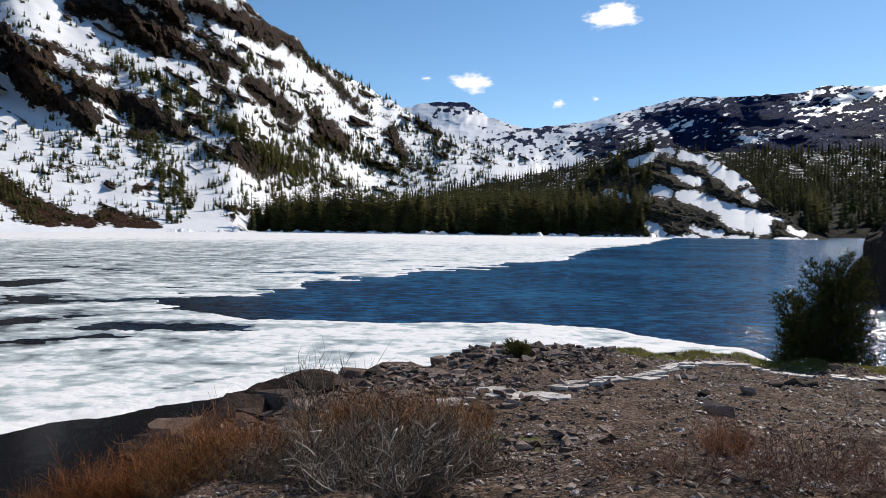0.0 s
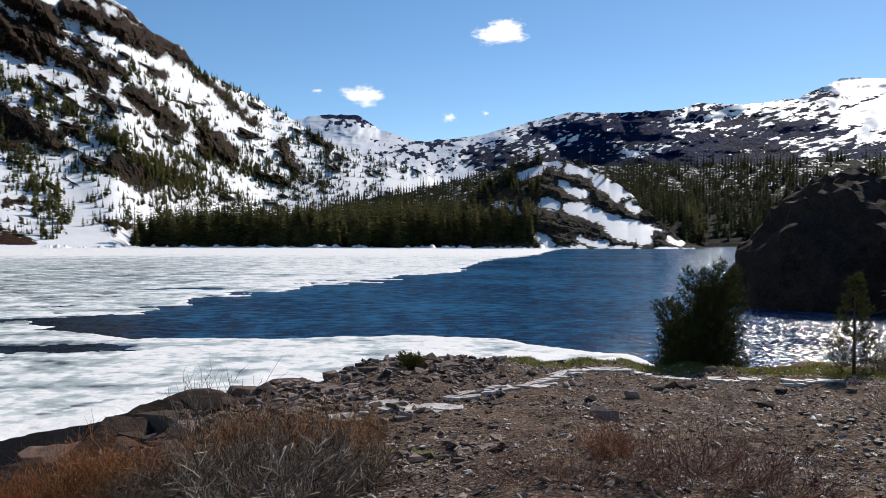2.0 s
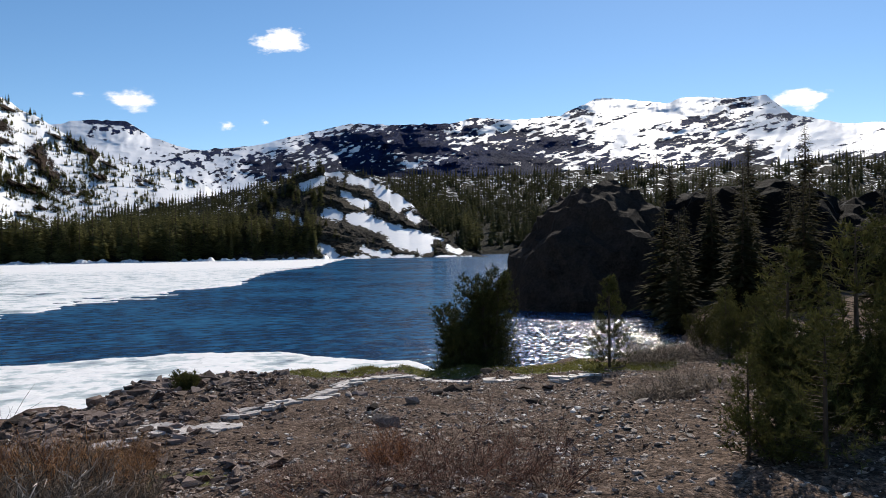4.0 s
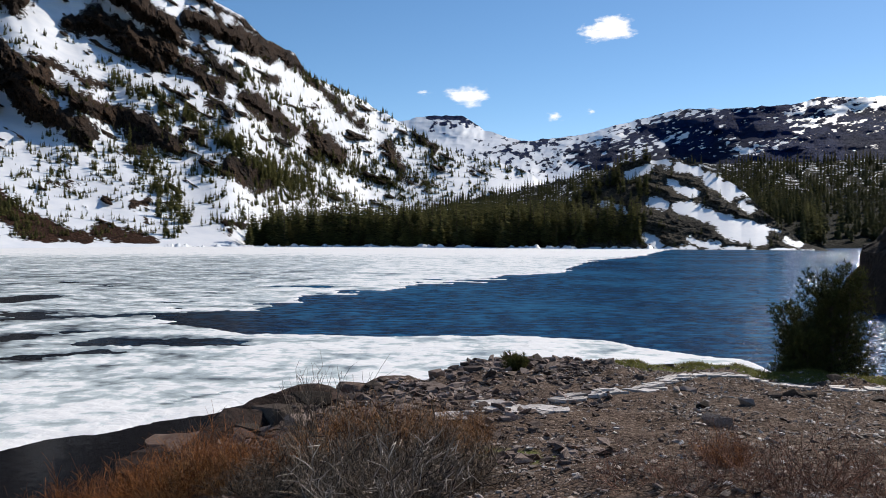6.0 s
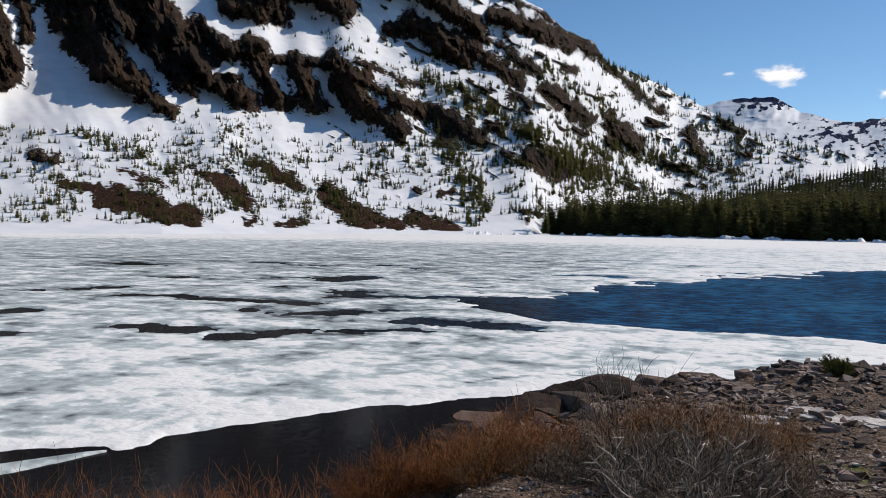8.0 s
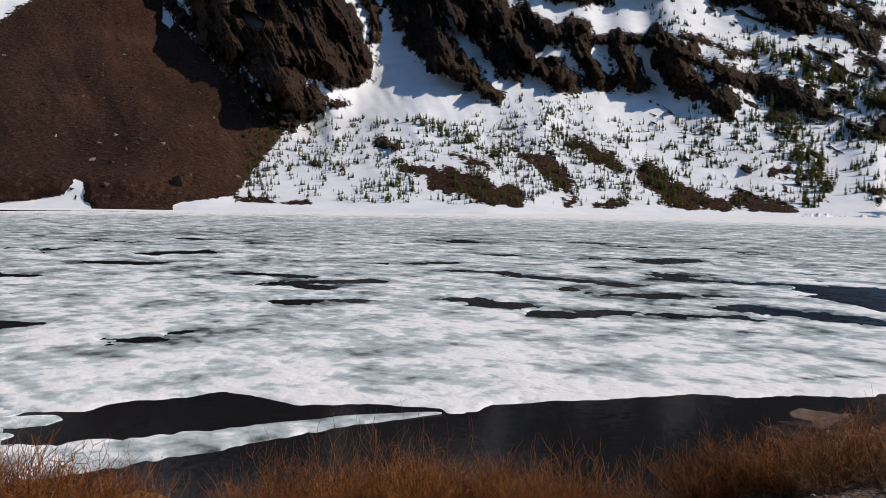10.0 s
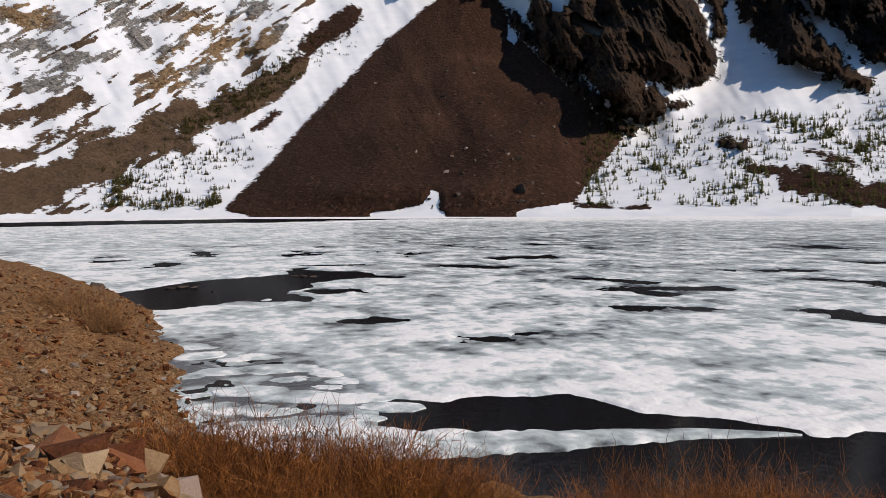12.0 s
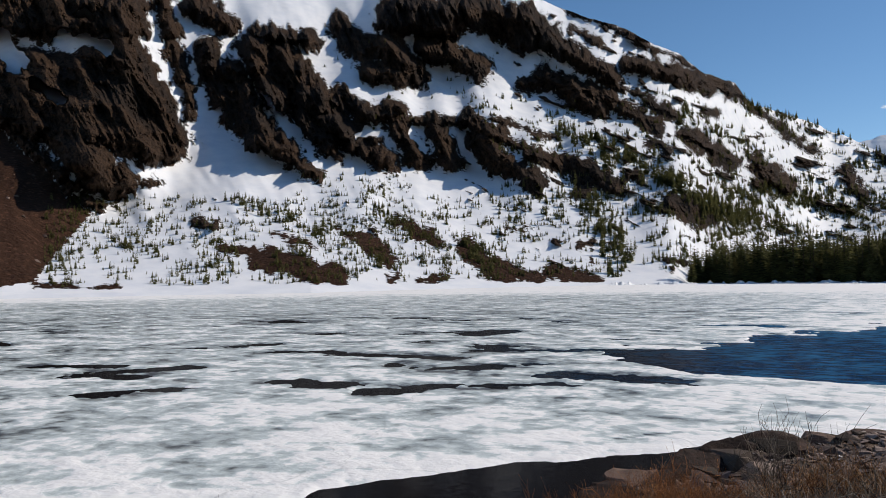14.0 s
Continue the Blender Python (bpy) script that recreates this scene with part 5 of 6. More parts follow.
def pine(seed, height, width, shoots, tufts, leaders=1, full=0.0):
    """A young pine: stem, whorled limbs and tufts of long needles."""
    g = np.random.default_rng(seed)
    limbs, blades = [], []
    for q in range(leaders):
        off = np.array([*(g.normal(size=2) * width * 0.22 * (leaders > 1)), 0])
        hh = height * (1 if q == 0 else g.uniform(0.7, 0.97))
        limbs.append(tube([off * 0.2 + (0, 0, -0.1), off * 0.7 + (0, 0, hh * 0.5), off + (0, 0, hh)], [0.02 * height, 0.013 * height, 0.004], 6))
        for s in range(shoots):
            t = full * 0.03 + (0.97 - full * 0.03) * (s + g.random()) / shoots
            base = off * t + np.array([0, 0, hh * t])
            a = g.uniform(0, 6.283)
            ln = width * 0.5 * (1.05 - t) ** (0.55 + 0.3 * (1 - full)) * g.uniform(0.7, 1.1) + 0.06
            out = np.array([math.cos(a), math.sin(a), 0])
            mid = base + out * ln * 0.6 + np.array([0, 0, ln * 0.10])
            tip = base + out * ln + np.array([0, 0, ln * g.uniform(0.25, 0.7)])
            limbs.append(tube([base, mid, tip], [0.006, 0.004, 0.002], 3))
            for w in range(tufts):
                k = 0.3 + 0.7 * (w + 1) / tufts
                c = base + (mid - base) * min(1, k / 0.6) if k < 0.6 else mid + (tip - mid) * (k - 0.6) / 0.4
                c = c + g.normal(size=3) * 0.035
                blades.append((c, out))
    c = np.repeat(np.array([q[0] for q in blades]), 9, axis=0)
    d = np.repeat(np.array([q[1] for q in blades]), 9, axis=0) * 0.5 + (0, 0, 0.7) + g.normal(size=c.shape) * 0.6
    d /= np.linalg.norm(d, axis=1)[:, None]
    u = np.cross(d, g.normal(size=c.shape))
    u *= 0.010 / (np.linalg.norm(u, axis=1)[:, None] + 1e-9)
    v = np.stack([c - u, c + u, c + d * g.uniform(0.07, 0.14, (len(c), 1))], 1).reshape(-1, 3)
    return mesh_of("trunk", *join(limbs), MAT_BARK), mesh_of("foliage", v, np.arange(len(v)).reshape(-1, 3), MAT_PINE, flat=True)


def plant_pine(name, az_, r_, meshes, scale, label, dz=0.0):
    x, y = polar(az_, r_)
    z = float(land(np.array(x), np.array(y))) + dz
    ob = empty(name, Matrix.Translation((x, y, z)) @ Matrix.Rotation(rng.uniform(0, 6.28), 4, "Z") @ Matrix.Scale(scale, 4))
    part("trunk", meshes[0], ob)
    part("foliage", meshes[1], ob)
    return tagged(ob, label, "tree")


plant_pine("bushy_pine", -25.9, 25.2, pine(901, 3.95, 2.1, 105, 9, 8, 1.0), 1.0, "dense dark green young pine like a bush at the water")
plant_pine("bushy_pine", -23.8, 25.2, pine(902, 2.9, 1.6, 90, 9, 6, 1.0), 1.0, "dense dark green young pine like a bush at the water")
plant_pine("pine_sapling", -34.5, 24.3, pine(903, 2.75, 1.35, 110, 7, 1), 1.0, "slender young pine standing alone beside the lake")
SAP = pine(904, 2.3, 1.7, 72, 5, 1)
DENSE = pine(907, 3.6, 2.4, 150, 8, 3, 1.0)
# two extra pines, added at the far right to throw shade on the slope
for a_, r_ in [(-53.5, 13.0), (-51.5, 11.2)]:
    plant_pine("bushy_pine", a_, r_, DENSE, 0.75 if r_ > 12 else 0.5, "dense dark young pine added to shade the slope")
plant_pine("bushy_pine", -45.4, 9.8, pine(908, 1.0, 1.2, 40, 5, 5, 1.0), 0.72, "low dense young pine on the slope")
for a_, r_, s in [(-40.8, 28.0, 0.42), (-42.4, 26.4, 0.5), (-41.6, 29.5, 0.6), (-44.5, 26.5, 0.7)]:
    plant_pine("bushy_pine", a_, r_, DENSE, s, "dense dark young pine on the shaded bank")
plant_pine("bushy_pine", -47.6, 11.2, pine(906, 1.3, 1.5, 70, 8, 5, 1.0), 1.0, "dense young pine beside the slope in deep shade")
plant_pine("pine_sapling", -45.6, 12.0, SAP, 1.0, "young pine with thin needles on the slope")
plant_pine("pine_sapling", -49.5, 12.2, SAP, 1.15, "young pine with thin needles on the slope")
plant_pine("pine_sapling", -43.0, 9.6, SAP, 0.5, "small young pine with thin needles on the slope")
plant_pine("pine_sapling", -47.5, 9.4, SAP, 0.7, "small young pine with thin needles on the slope")
plant_pine("low_pine", -5.4, 21.6, pine(905, 0.40, 0.6, 30, 4, 3, 1.0), 1.0, "low green pine seedling among the rocks")

# ---------- near stones ----------
def scatter(name, count, picker, lo, hi, mat, label, seed, squash=0.55):
    """A great many small stones lying on the ground, in one mesh."""
    g = np.random.default_rng(seed)
    shapes = []
    for k in range(10):
        v, f = hull_rock(seed * 10 + k, 9 + k % 3)
        shapes.append((v * np.array([1, g.uniform(0.6, 0.9), squash * g.uniform(0.6, 1.1)]), f))
    xy = picker(g, count)
    count = len(xy)
    z = land(xy[:, 0], xy[:, 1])
    s = lo * (hi / lo) ** (g.random(count) ** 2.2)
    vs, fs, n = [], [], 0
    for (x, y), zz, q in zip(xy, z, s):
        v, f = shapes[int(g.integers(10))]
        a, tilt = g.uniform(0, 6.283), g.normal() * 0.25
        ca, sa = math.cos(a), math.sin(a)
        w = v * q
        w = np.stack([w[:, 0] * ca - w[:, 1] * sa, w[:, 0] * sa + w[:, 1] * ca, w[:, 2] + w[:, 0] * tilt], -1)
        vs.append(w + (x, y, zz + q * 0.12))
        fs.append(f + n)
        n += len(v)
    return tagged(new(name, mesh_of(name, np.concatenate(vs), np.concatenate(fs), mat, flat=True)), label, "stones", kind="stuff")


def pick_promontory(g, n):
    out = []
    while len(out) < n:
        a = g.uniform(-54, 20, 4000)
        r = 7.5 + (18 + 14 * (a < -36)) * g.random(4000) ** 0.8
        x, y = polar(a, r)
        d = coast_distance(x, y)
        ok = (d > 0.3) & (fbm(x * 0.6, y * 0.6, 511, 3) > g.uniform(0.2, 0.62, 4000))
        out.extend(np.stack([x, y], -1)[ok])
    return np.array(out[:n])


def pick_bank(g, n):
    out = []
    while len(out) < n:
        a, r = g.uniform(79, 102, 4000), 8.5 + 44 * g.random(4000) ** 2.0
        x, y = polar(a, r)
        out.extend(np.stack([x, y], -1)[coast_distance(x, y) > -0.2])
    return np.array(out[:n])


scatter("gravel", 42000, pick_promontory, 0.012, 0.085, MAT_STONE, "grey brown gravel and broken stone on the promontory", 521)


def pick_ledge(g, n):
    """Broken outcrop along the edge of the promontory."""
    out = []
    while len(out) < n:
        a = g.uniform(-12, 20, 4000)
        r = g.uniform(10.5, 26.5, 4000)
        x, y = polar(a, r)
        d = coast_distance(x, y)
        lump = fbm(x * 0.9, y * 0.9, 513, 3)
        ok = (d > -0.1) & (lump > g.uniform(0.3, 0.55, 4000)) & (g.random(4000) < np.where(d < 1.5, 0.7, np.where(d < 5.0, 0.55, 0.15)))
        out.extend(np.stack([x, y], -1)[ok])
    return np.array(out[:n])


scatter("ledge_rubble", 7500, pick_ledge, 0.03, 0.26, MAT_STONE_RED, "reddish brown broken ledge rock along the water", 524, 0.5)
scatter("pale_stones", 5000, lambda g, n: (lambda q: q[np.degrees(np.arctan2(-q[:, 0], q[:, 1])) < 7][:n])(pick_promontory(g, n * 2)), 0.015, 0.08, MAT_SLAB, "pale stones strewn over the gravel", 525, 0.6)
scatter("bank_gravel", 17000, pick_bank, 0.02, 0.2, MAT_STONE_ORANGE, "rusty orange broken stone on the bank", 522, 0.75)

k = 0
while k < 120:
    a_, r_ = rng.uniform(-46, 17), rng.uniform(11, 26)
    x, y = polar(a_, r_)
    d = float(coast_distance(np.array(x), np.array(y)))
    if not 0.1 < d < 7 or (d > 2.2 and rng.random() < 0.72):
        continue
    s = 0.07 * 3.2 ** rng.random() * (1.15 if d < 1.5 and a_ > -14 else 0.85)
    boulder("rock", x, y, float(land(np.array(x), np.array(y))) + s * 0.15, (s * 1.35, s, s * rng.uniform(0.35, 0.75)), 1000 + k, (MAT_STONE_RED, MAT_STONE_RED, MAT_STONE_DARK, MAT_STONE)[k % 4],
            "angular grey brown rock lying on the promontory", 2, rng.uniform(0, 360), "rocks of the promontory")
    k += 1
for x, y, s, pale in [(7.9, 18.1, 0.34, 0), (8.25, 18.2, 0.24, 0), (7.4, 17.9, 0.2, 0), (5.2, 15.0, 0.27, 1), (8.6, 15.3, 0.19, 0), (9.0, 13.8, 0.22, 0), (8.2, 11.6, 0.26, 1), (9.1, 10.9, 0.28, 1), (7.8, 10.5, 0.16, 1), (-2.0, 20.1, 0.36, 0), (-1.5, 19.2, 0.3, 0), (-0.8, 20.6, 0.26, 0),
                      (0.1, 22.2, 0.3, 0), (1.9, 23.6, 0.26, 0), (4.2, 25.0, 0.3, 0), (5.4, 16.6, 0.2, 0), (6.4, 16.9, 0.2, 1), (13.7, 19.6, 0.3, 0), (-3.6, 15.0, 0.45, 0), (-3.2, 16.0, 0.5, 0), (-2.7, 16.9, 0.4, 0), (-4.0, 14.2, 0.42, 0), (-3.0, 14.6, 0.36, 0)]:
    k += 1
    boulder("rock", x, y, float(land(np.array(x), np.array(y))) + s * 0.12, (s * 1.4, s, s * 0.62), 1200 + k, MAT_STONE if pale else MAT_STONE_DARK,
            "pale flat stone on the gravel" if pale else "dark angular rock on the gravel", 2, rng.uniform(0, 360), "rocks of the promontory")
for j in range(30):
    # low tilted ledges of the outcrop along the edge
    while True:
        a_, r_ = rng.uniform(-9, 17), rng.uniform(12, 25.5)
        x, y = polar(a_, r_)
        d = float(coast_distance(np.array(x), np.array(y)))
        if 0.3 < d < 3.6:
            break
    s = rng.uniform(0.22, 0.45)
    boulder("rock", x, y, float(land(np.array(x), np.array(y))) - s * 0.02, (s * 1.3, s * 0.6, s * rng.uniform(0.3, 0.6)), 1300 + j, MAT_STONE_RED, "low reddish brown ledge of broken bedrock", 4, 60 + rng.normal() * 28, "rocks of the promontory")
for j, (x, y, s) in enumerate([(-4.3, 14.6, 0.55), (-4.5, 15.5, 0.7), (-4.1, 16.4, 0.75), (-3.6, 17.3, 0.6), (-3.0, 18.2, 0.6), (-3.3, 16.0, 0.45), (-2.3, 18.6, 0.5), (-2.0, 19.5, 0.55), (-1.2, 20.4, 0.5), (-0.6, 21.2, 0.45), (-4.6, 13.6, 0.5), (-3.4, 14.4, 0.4), (-2.4, 17.4, 0.4), (0.4, 22.4, 0.4), (1.4, 23.2, 0.4), (-5.0, 12.9, 0.45), (-3.8, 15.4, 0.85), (-4.3, 14.7, 0.8), (-3.4, 16.6, 0.8), (-4.6, 13.8, 0.75), (-4.5, 13.1, 0.6), (-2.8, 17.6, 0.7)]):
    v, f = rock_shape(1340 + j, (s * 1.35, s * 0.85, s * 0.62), 3, 6, 0.7)
    v = v * (1 + 0.42 * (ridged(v[:, 0] * 4.5 + v[:, 1] * 2, v[:, 2] * 8 - v[:, 1] * 2, j, 4) - 0.5))[:, None]
    ob = new("rock", mesh_of("rock", v, f, MAT_OUTCROP, flat=True))
    ob.matrix_world = pose(x, y, max(float(land(np.array(x), np.array(y))), 0.75 if s > 0.65 else 0.1) - s * 0.12, 6 * math.sin(j), 5, 50 + 30 * math.sin(j * 2.1))
    tagged(ob, "large reddish brown outcrop at the tip of the promontory", "rock", "rocks of the promontory")
k = 0
while k < 95:
    a_, r_ = rng.uniform(79.5, 99), 9.5 + 42 * rng.random() ** 1.8
    x, y = polar(a_, r_)
    d = float(coast_distance(np.array(x), np.array(y)))
    if d < 0 or (r_ > 16 and d > 2.5 and rng.random() < 0.6):
        continue
    s = 0.06 * 3.6 ** rng.random()
    boulder("rock", x, y, float(land(np.array(x), np.array(y))) + s * 0.2, (s * 1.3, s, s * 0.75), 1400 + k, (MAT_STONE_ORANGE, MAT_STONE_ORANGE, MAT_STONE)[k % 3],
            "angular rusty rock on the orange bank", 2, rng.uniform(0, 360), "rocks of the bank")
    k += 1
for j in range(60):
    # blocks tumbled together at the near end of the bank
    a_, r_ = rng.uniform(79.5, 93), 9.6 + 4.6 * rng.random() ** 1.3
    x, y = polar(a_, r_)
    s = 0.10 * 3.6 ** rng.random() * (1.3 if r_ < 12 else 0.8)
    boulder("rock", x, y, float(land(np.array(x), np.array(y))) + s * 0.25, (s * 1.25, s, s * rng.uniform(0.6, 0.95)), 1500 + j, (MAT_STONE_ORANGE, MAT_STONE_TAN, MAT_STONE_RUST, MAT_STONE_RED)[j % 4],
            "angular block of rusty stone in the rubble bank", 2, rng.uniform(0, 360), "rocks of the bank")
for a_, r_, s in [(89.0, 12.6, 0.33), (91.5, 12.0, 0.24), (85.5, 11.4, 0.25), (82.5, 10.8, 0.22), (74.2, 10.9, 0.36), (79.5, 10.4, 0.24), (88.5, 11.0, 0.2), (93, 13.5, 0.28), (86.6, 12.4, 0.24), (76.5, 10.2, 0.2), (64, 10.6, 0.22), (60.5, 10.4, 0.2), (90.2, 51, 0.6), (85.0, 50, 0.4), (84.3, 49.4, 0.3), (76.9, 55, 0.35), (77.5, 55.4, 0.28), (76.2, 54.6, 0.26), (83, 47, 0.2), (85.8, 49.6, 0.3)]:
    x, y = polar(a_, r_)
    k += 1
    z = max(float(land(np.array(x), np.array(y))), 0.0)
    boulder("rock", x, y, z + s * 0.2 * (r_ < 40), (s * 1.4, s, s * (0.7 if r_ < 40 or a_ > 89 else 0.4)), 1600 + k, MAT_STONE_DARK if r_ > 40 else MAT_STONE_ORANGE, "dark rock standing in the shallow water" if r_ > 40 else "large rusty orange block on the bank", 3, rng.uniform(0, 360), "rocks of the bank")


def cracked_bed(name, cx, cy, lx, ly, turn, cells, seed, label):
    """Flat bedrock broken by frost into close-fitting plates."""
    g = np.random.default_rng(seed)
    nx, ny = cells
    P = np.stack(np.meshgrid(np.linspace(-lx, lx, nx + 1), np.linspace(-ly, ly, ny + 1), indexing="ij"), -1)
    P = P + g.uniform(-0.42, 0.42, P.shape) * np.array([2 * lx / nx, 2 * ly / ny])
    ca, sa = math.cos(radians(turn)), math.sin(radians(turn))
    base = float(land(np.array(cx), np.array(cy)))
    bed_ = empty(name, Matrix.Translation((cx, cy, base)))
    for i in range(nx):
        for j in range(ny):
            q = np.array([P[i, j], P[i + 1, j], P[i + 1, j + 1], P[i, j + 1]])
            c = q.mean(0)
            if (c[0] / lx) ** 2 + (c[1] / ly) ** 2 > g.uniform(0.75, 1.25):
                continue
            q = c + (q - c) * g.uniform(0.93, 0.98)
            w = np.stack([q[:, 0] * ca - q[:, 1] * sa, q[:, 0] * sa + q[:, 1] * ca], -1)
            zz = land(w[:, 0] + cx, w[:, 1] + cy).mean() - base
            tilt = g.normal(size=2) * 0.035
            top = zz + 0.035 + (w - w.mean(0)) @ tilt + g.uniform(-0.015, 0.02)
            v = np.concatenate([np.column_stack([w.mean(0) + (w - w.mean(0)) * 0.97, top]), np.column_stack([w, np.full(4, zz - 0.14)])])
            part("plate", mesh_of("plate", v, [(0, 1, 2, 3), (0, 4, 5, 1), (1, 5, 6, 2), (2, 6, 7, 3), (3, 7, 4, 0)], MAT_SLAB, flat=True), bed_)
    return tagged(bed_, label, "bedrock", "pale slabs")


for cx, cy, lx, ly, turn, cells, k in [(1.5, 16.2, 0.95, 0.55, 35, (7, 4), 0), (2.9, 17.5, 0.6, 0.2, 40, (5, 2), 1), (3.8, 18.1, 0.6, 0.22, 30, (5, 2), 2), (4.9, 18.9, 0.7, 0.26, 42, (6, 2), 3), (5.9, 20.0, 0.8, 0.3, 40, (6, 3), 4),
                                       (7.3, 20.3, 0.9, 0.3, -4, (7, 3), 5), (8.6, 19.8, 0.6, 0.22, -40, (5, 2), 6), (9.8, 19.1, 0.8, 0.22, -12, (6, 2), 7), (11.4, 18.4, 0.8, 0.16, -28, (6, 2), 8), (0.2, 15.3, 0.5, 0.4, 20, (4, 3), 9), (2.2, 15.9, 0.4, 0.2, 30, (4, 2), 10)]:
    cracked_bed("cracked_bedrock", cx, cy, lx, ly, turn, cells, 1701 + k, "pale flat bedrock cracked into plates")


GRASS_STRIP = [(5.6, 23.0, 8.4, 22.0, 0.8), (8.4, 22.0, 10.3, 21.2, 1.0), (10.3, 21.2, 14.6, 19.6, 0.9)]


def grass_blades():
    """Short dry grass on the strip by the water."""
    g = np.random.default_rng(551)
    x, y = g.uniform(4.5, 15.8, 9000), g.uniform(18.2, 24.2, 9000)
    ok = strokes(x, y, GRASS_STRIP) > g.uniform(-0.2, 0.3, 9000)
    x, y = np.repeat(x[ok], 12), np.repeat(y[ok], 12)
    n = len(x)
    p = np.stack([x, y, land(x, y) - 0.01], -1) + np.concatenate([g.normal(size=(n, 2)) * 0.06, np.zeros((n, 1))], 1)
    a = g.uniform(0, 6.28, n)
    u = np.stack([np.cos(a), np.sin(a), 0 * a], -1) * 0.007
    tip = np.concatenate([g.normal(size=(n, 2)) * 0.025, g.uniform(0.03, 0.09, (n, 1))], 1)
    vs = np.stack([p - u, p + u, p + tip], 1).reshape(-1, 3)
    fs = np.arange(3 * n).reshape(-1, 3)
    tagged(new("grass", mesh_of("grass", vs, fs, MAT_GRASS, flat=True)), "short olive green grass along the water's edge", "grass", kind="stuff")


MAT_GRASS = leaf_material("dry_grass", (0.07, 0.075, 0.018), (0.27, 0.25, 0.075), 2.0, 0.45)
grass_blades()


def snow_patch(name, line, seed, label):
    """A thin lens of old snow on the ground along a line."""
    x0, x1 = min(p[0] for p in line) - 1, max(p[2] for p in line) + 1
    y0, y1 = min(min(p[1], p[3]) for p in line) - 1, max(max(p[1], p[3]) for p in line) + 1
    nx, ny = int((x1 - x0) / 0.08), int((y1 - y0) / 0.08)
    X, Y = np.meshgrid(np.linspace(x0, x1, nx), np.linspace(y0, y1, ny), indexing="ij")
    d = strokes(X, Y, line) + (fbm(X * 3.2, Y * 3.2, seed, 4) - 0.5) * 1.1 - 0.03
    z = land(X, Y) + np.clip(d * 0.25, -0.15, 0.035)
    f = grid_faces(nx, ny)
    f = f[(d > -0.4).ravel()[f].any(axis=1)]
    tagged(new(name, mesh_of(name, np.stack([X, Y, z], -1).reshape(-1, 3), f, MAT_SNOW)), label, "snow")


snow_patch("snow_patch", [(7.4, 24.2, 9.6, 23.6, 0.35), (9.6, 23.6, 12.4, 22.9, 0.25)], 533, "rim of old snow along the water's edge")

# broken snow along the foot of the far wood
A, U = np.meshgrid(np.arange(-15, 19, 0.04), np.linspace(0, 1, 9), indexing="ij")
hgt = (fbm(A * 2.2, U * 0.6, 561, 4) - 0.40) * 5.0 * np.sin(np.pi * U)
X, Y = polar(A, table(A, SHORE) - 6 + 9 * U)
bank_ = mesh_of("shore_snow", np.stack([X, Y, -0.3 + np.clip(hgt, -0.2, 1.6) + 0.6 * U], -1).reshape(-1, 3), grid_faces(*A.shape), MAT_SNOW)
tagged(new("shore_snow", bank_), "broken bank of old snow at the foot of the far wood", "snow", kind="structure")

# ---------- broken floes by the bank ----------
def floe(x, y, size, seed, stretch, turn):
    g = np.random.default_rng(seed)
    n = 26
    ang = np.linspace(0, 6.283, n, endpoint=False)
    c6 = g.uniform(0.72, 1.12, 7)
    rad = np.interp(ang, np.linspace(0, 6.283, 8), np.append(c6, c6[0])) * g.uniform(0.93, 1.07, n)
    ring = np.stack([np.cos(ang) * rad * size * stretch, np.sin(ang) * rad * size], -1)
    top = np.column_stack([ring * 0.95, np.full(n, 0.028) + g.uniform(-0.008, 0.004, n)])
    low = np.column_stack([ring * 1.03, np.full(n, -0.06)])
    mid = np.column_stack([ring * 0.5, np.full(n, 0.036) + g.uniform(-0.006, 0.006, n)])
    v = np.concatenate([top, low, mid, [[0, 0, 0.045]]])
    f = []
    for i in range(n):
        j = (i + 1) % n
        f += [(n + i, n + j, j), (n + i, j, i), (i, j, 2 * n + j), (i, 2 * n + j, 2 * n + i), (2 * n + i, 2 * n + j, 3 * n)]
    w = np.full(len(v), 0.12 * g.random() - 0.03)
    ob = new("ice_floe", mesh_of("ice_floe", v, f, MAT_ICE, flat=True, attrs={"wet": w}))
    ob.matrix_world = pose(x, y, 0.0, 0, 0, turn)
    return tagged(ob, "broken flat floe of thin white ice on dark water", "ice floe", "ice floes")


FLOES = [(73.5, 22.6, 0.6, 1.8), (76.5, 24.6, 0.8, 1.6), (79.5, 26.8, 0.9, 1.5), (83.5, 29.4, 1.0, 1.6), (81, 20.0, 0.6, 1.7), (78.8, 19.6, 0.5, 1.8), (84.6, 24.2, 0.5, 1.4), (84.3, 21.8, 0.35, 1.6), (73, 18.6, 0.45, 2.0), (77.6, 23.0, 0.5, 1.7), (81.6, 26.4, 0.45, 1.6), (75.2, 21.9, 0.35, 1.8), (71.6, 22.9, 0.4, 1.5), (66.5, 17.3, 0.42, 2.2), (71, 19.6, 0.7, 1.6), (74, 20.6, 0.8, 1.8), (77.5, 21.0, 0.9, 1.6), (80.5, 22.0, 0.8, 1.7), (76, 18.4, 0.9, 2.0), (80, 18.2, 0.8, 2.0), (72.5, 17.3, 0.9, 1.9), (83, 20.5, 0.5, 1.5), (82.5, 24.6, 0.8, 1.6), (79, 24.6, 0.9, 1.7), (75, 23.6, 0.7, 1.5), (84, 27.5, 0.8, 1.6), (78.5, 16.6, 0.7, 2.0), (70, 21.6, 0.5, 1.5), (82, 17.3, 0.5, 1.6)]
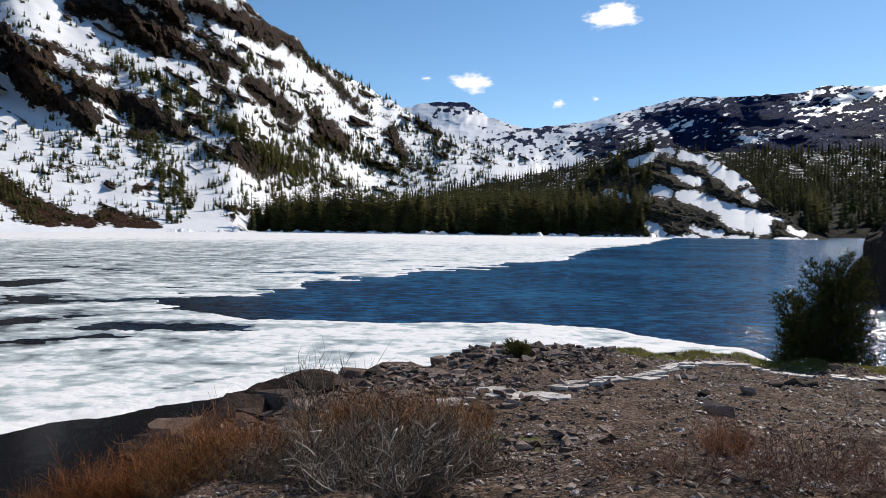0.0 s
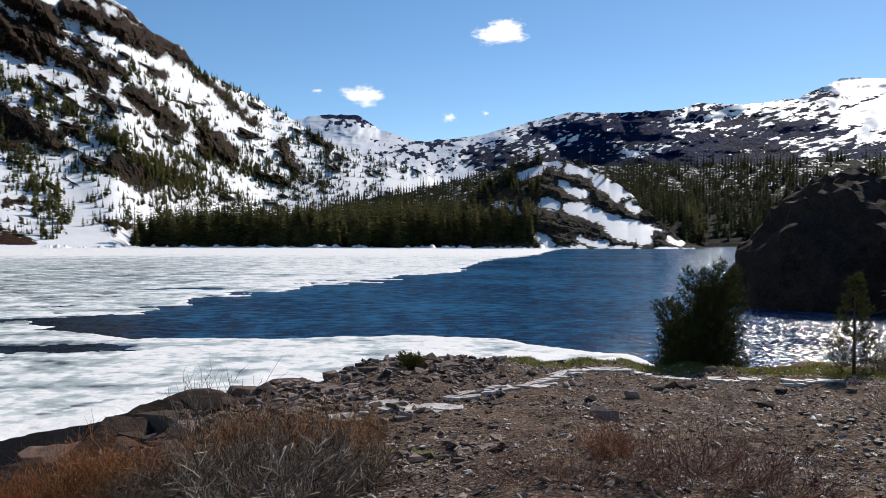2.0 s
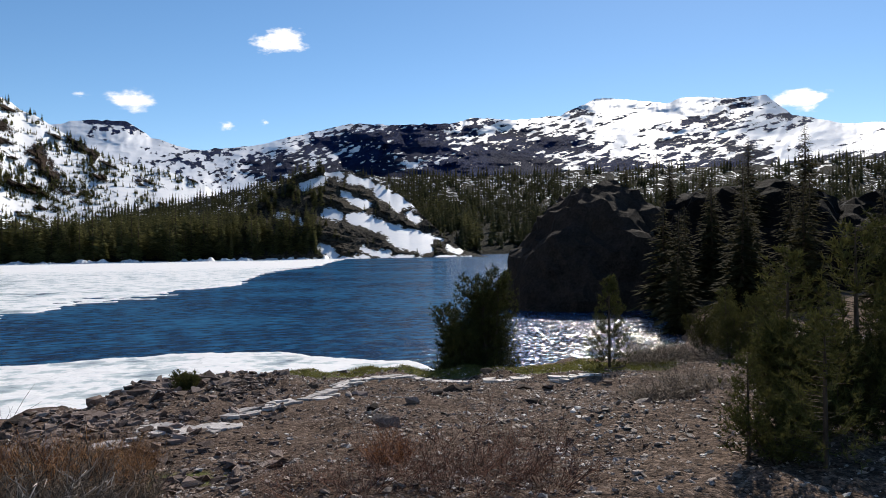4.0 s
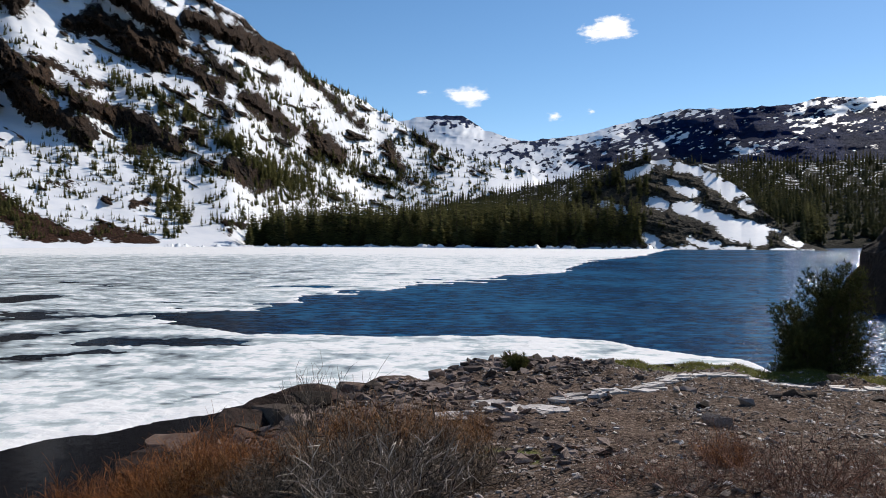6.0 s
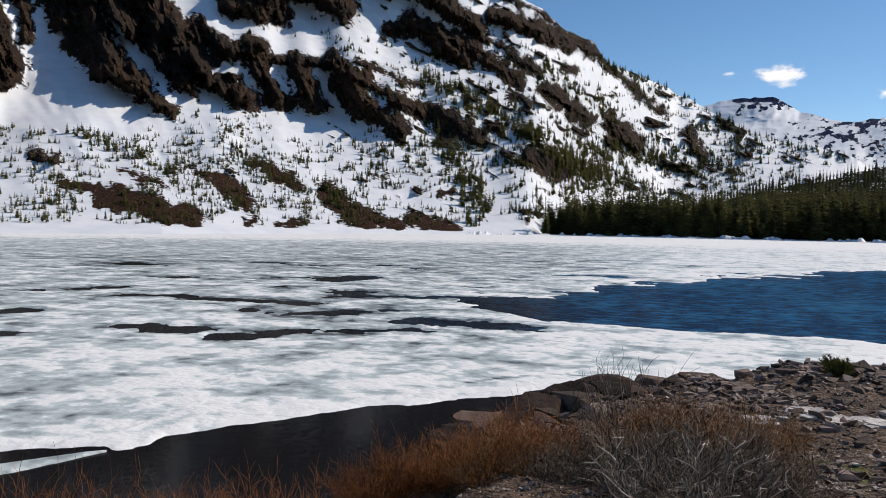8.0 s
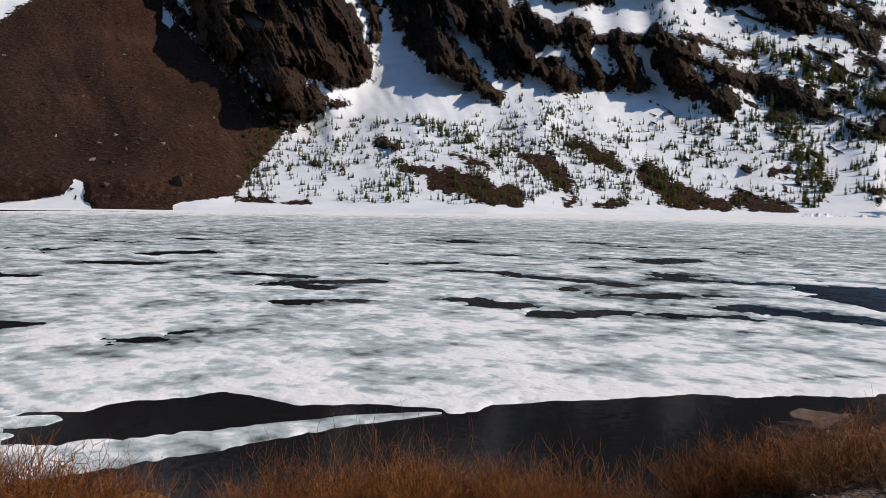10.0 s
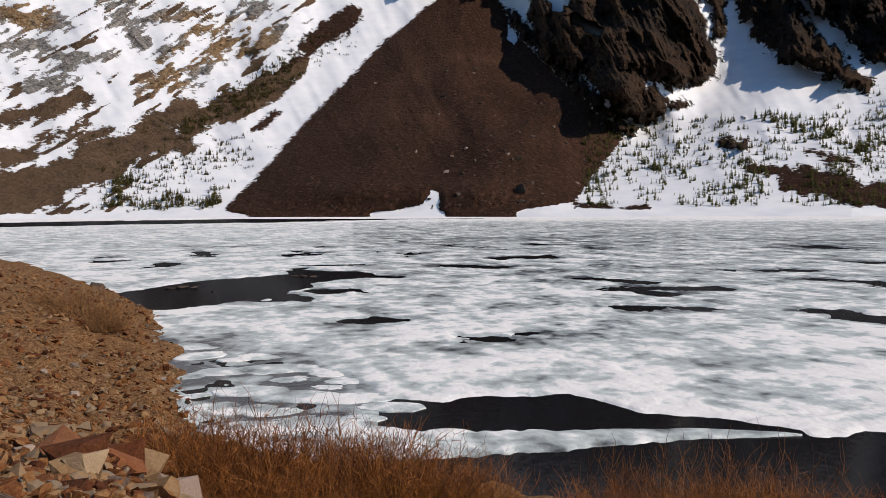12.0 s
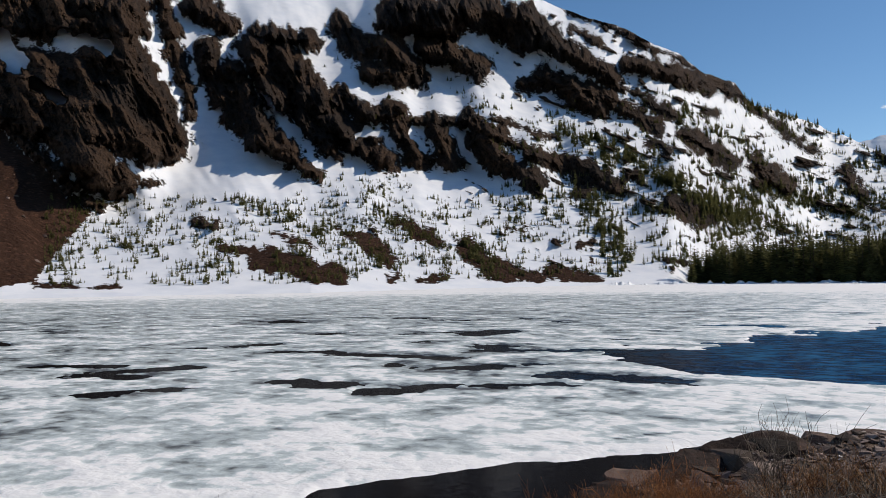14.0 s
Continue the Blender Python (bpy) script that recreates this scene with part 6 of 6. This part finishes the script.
for k, (a_, r_, s, q) in enumerate(FLOES):
    x, y = polar(a_, r_)
    floe(x, y, s * 0.84, 1900 + k, q, a_ + rng.uniform(-14, 14))

# the thin grey strip of ice along the black lead
A, U = np.meshgrid(np.linspace(43, 79, 200), np.linspace(-1, 1, 16), indexing="ij")
mid = table(A, [(43, 18.6), (50, 17.9), (56, 17.2), (62, 16.8), (67, 16.5), (73, 16.3), (79, 16.2)]) + 0.25 * (fbm(A * 0.4, A * 0, 541, 3) - 0.5)
half = table(A, [(43, 0.0), (44, 0.12), (46, 0.28), (56, 0.75), (67, 1.0), (75, 0.9), (79, 0.2)]) * (0.85 + 0.4 * fbm(A * 1.2, U, 543, 3))
X, Y = polar(A, mid + U * half)
strip = mesh_of("ice_strip", np.stack([X, Y, 0.05 - 0.12 * np.abs(U) ** 6], -1).reshape(-1, 3), grid_faces(*A.shape), MAT_ICE, attrs={"wet": 0.17 + 0.2 * (fbm(A * 0.5, U * 1.5, 547, 3) - 0.5)})
tagged(new("ice_strip", strip), "long thin grey sheet of ice beside the bank", "ice", kind="structure")

# ---------- small clouds, far off ----------
def cloud_material(seed, soft):
    m, t, p = material("cloud")
    t.nodes.remove(p)
    out = t.nodes["Material Output"]
    uv = t.nodes.new("ShaderNodeTexCoord").outputs["Object"]
    n = noise_node(t, 1.5, 6, 0.55, coords=uv)
    ln = t.nodes.new("ShaderNodeVectorMath")
    ln.operation = "LENGTH"
    mp = t.nodes.new("ShaderNodeMapping")
    mp.inputs["Location"].default_value = (0, 0, seed * 3.7)
    t.links.new(uv, ln.inputs[0])
    t.links.new(uv, mp.inputs["Vector"])
    t.links.new(mp.outputs[0], t.nodes["Noise Texture"].inputs["Vector"])
    body = calc(t, "SUBTRACT", calc(t, "MULTIPLY_ADD", n, 1.9, -0.25), ln.outputs["Value"])
    fac = edge(t, body, -0.05, soft)
    em = node(t, "ShaderNodeEmission", Strength=1.15)
    em.inputs["Color"].default_value = (0.95, 0.97, 1.0, 1)
    tr = t.nodes.new("ShaderNodeBsdfTransparent")
    mx = t.nodes.new("ShaderNodeMixShader")
    t.links.new(fac, mx.inputs[0])
    t.links.new(tr.outputs[0], mx.inputs[1])
    t.links.new(em.outputs[0], mx.inputs[2])
    t.links.new(mx.outputs[0], out.inputs["Surface"])
    return m


for k, (a_, el_, w_, h_, soft) in enumerate([(-11.9, 14.25, 2.5, 1.15, 0.4), (-1.9, 9.75, 2.2, 1.15, 0.55), (-8.1, 8.4, 0.8, 0.5, 0.9), (-47.2, 9.2, 2.4, 1.0, 0.3), (-10.6, 8.7, 0.5, 0.3, 1.2), (1.2, 10.1, 0.7, 0.3, 1.2)]):
    R0 = 4300.0
    x, y = polar(a_, R0)
    z = EYE + R0 * math.tan(radians(el_))
    me = mesh_of("cloud", [(-1.3, -1.3, 0), (1.3, -1.3, 0), (1.3, 1.3, 0), (-1.3, 1.3, 0)], [(0, 1, 2, 3)], cloud_material(k + 1, soft))
    ob = new("cloud", me)
    ob.matrix_world = look((x, y, z), (0, 0, EYE)) @ Matrix.Diagonal((R0 * math.tan(radians(w_)), R0 * math.tan(radians(h_)), 1, 1))
    tagged(ob, "small white fair-weather cloud far off", "cloud", kind="structure")
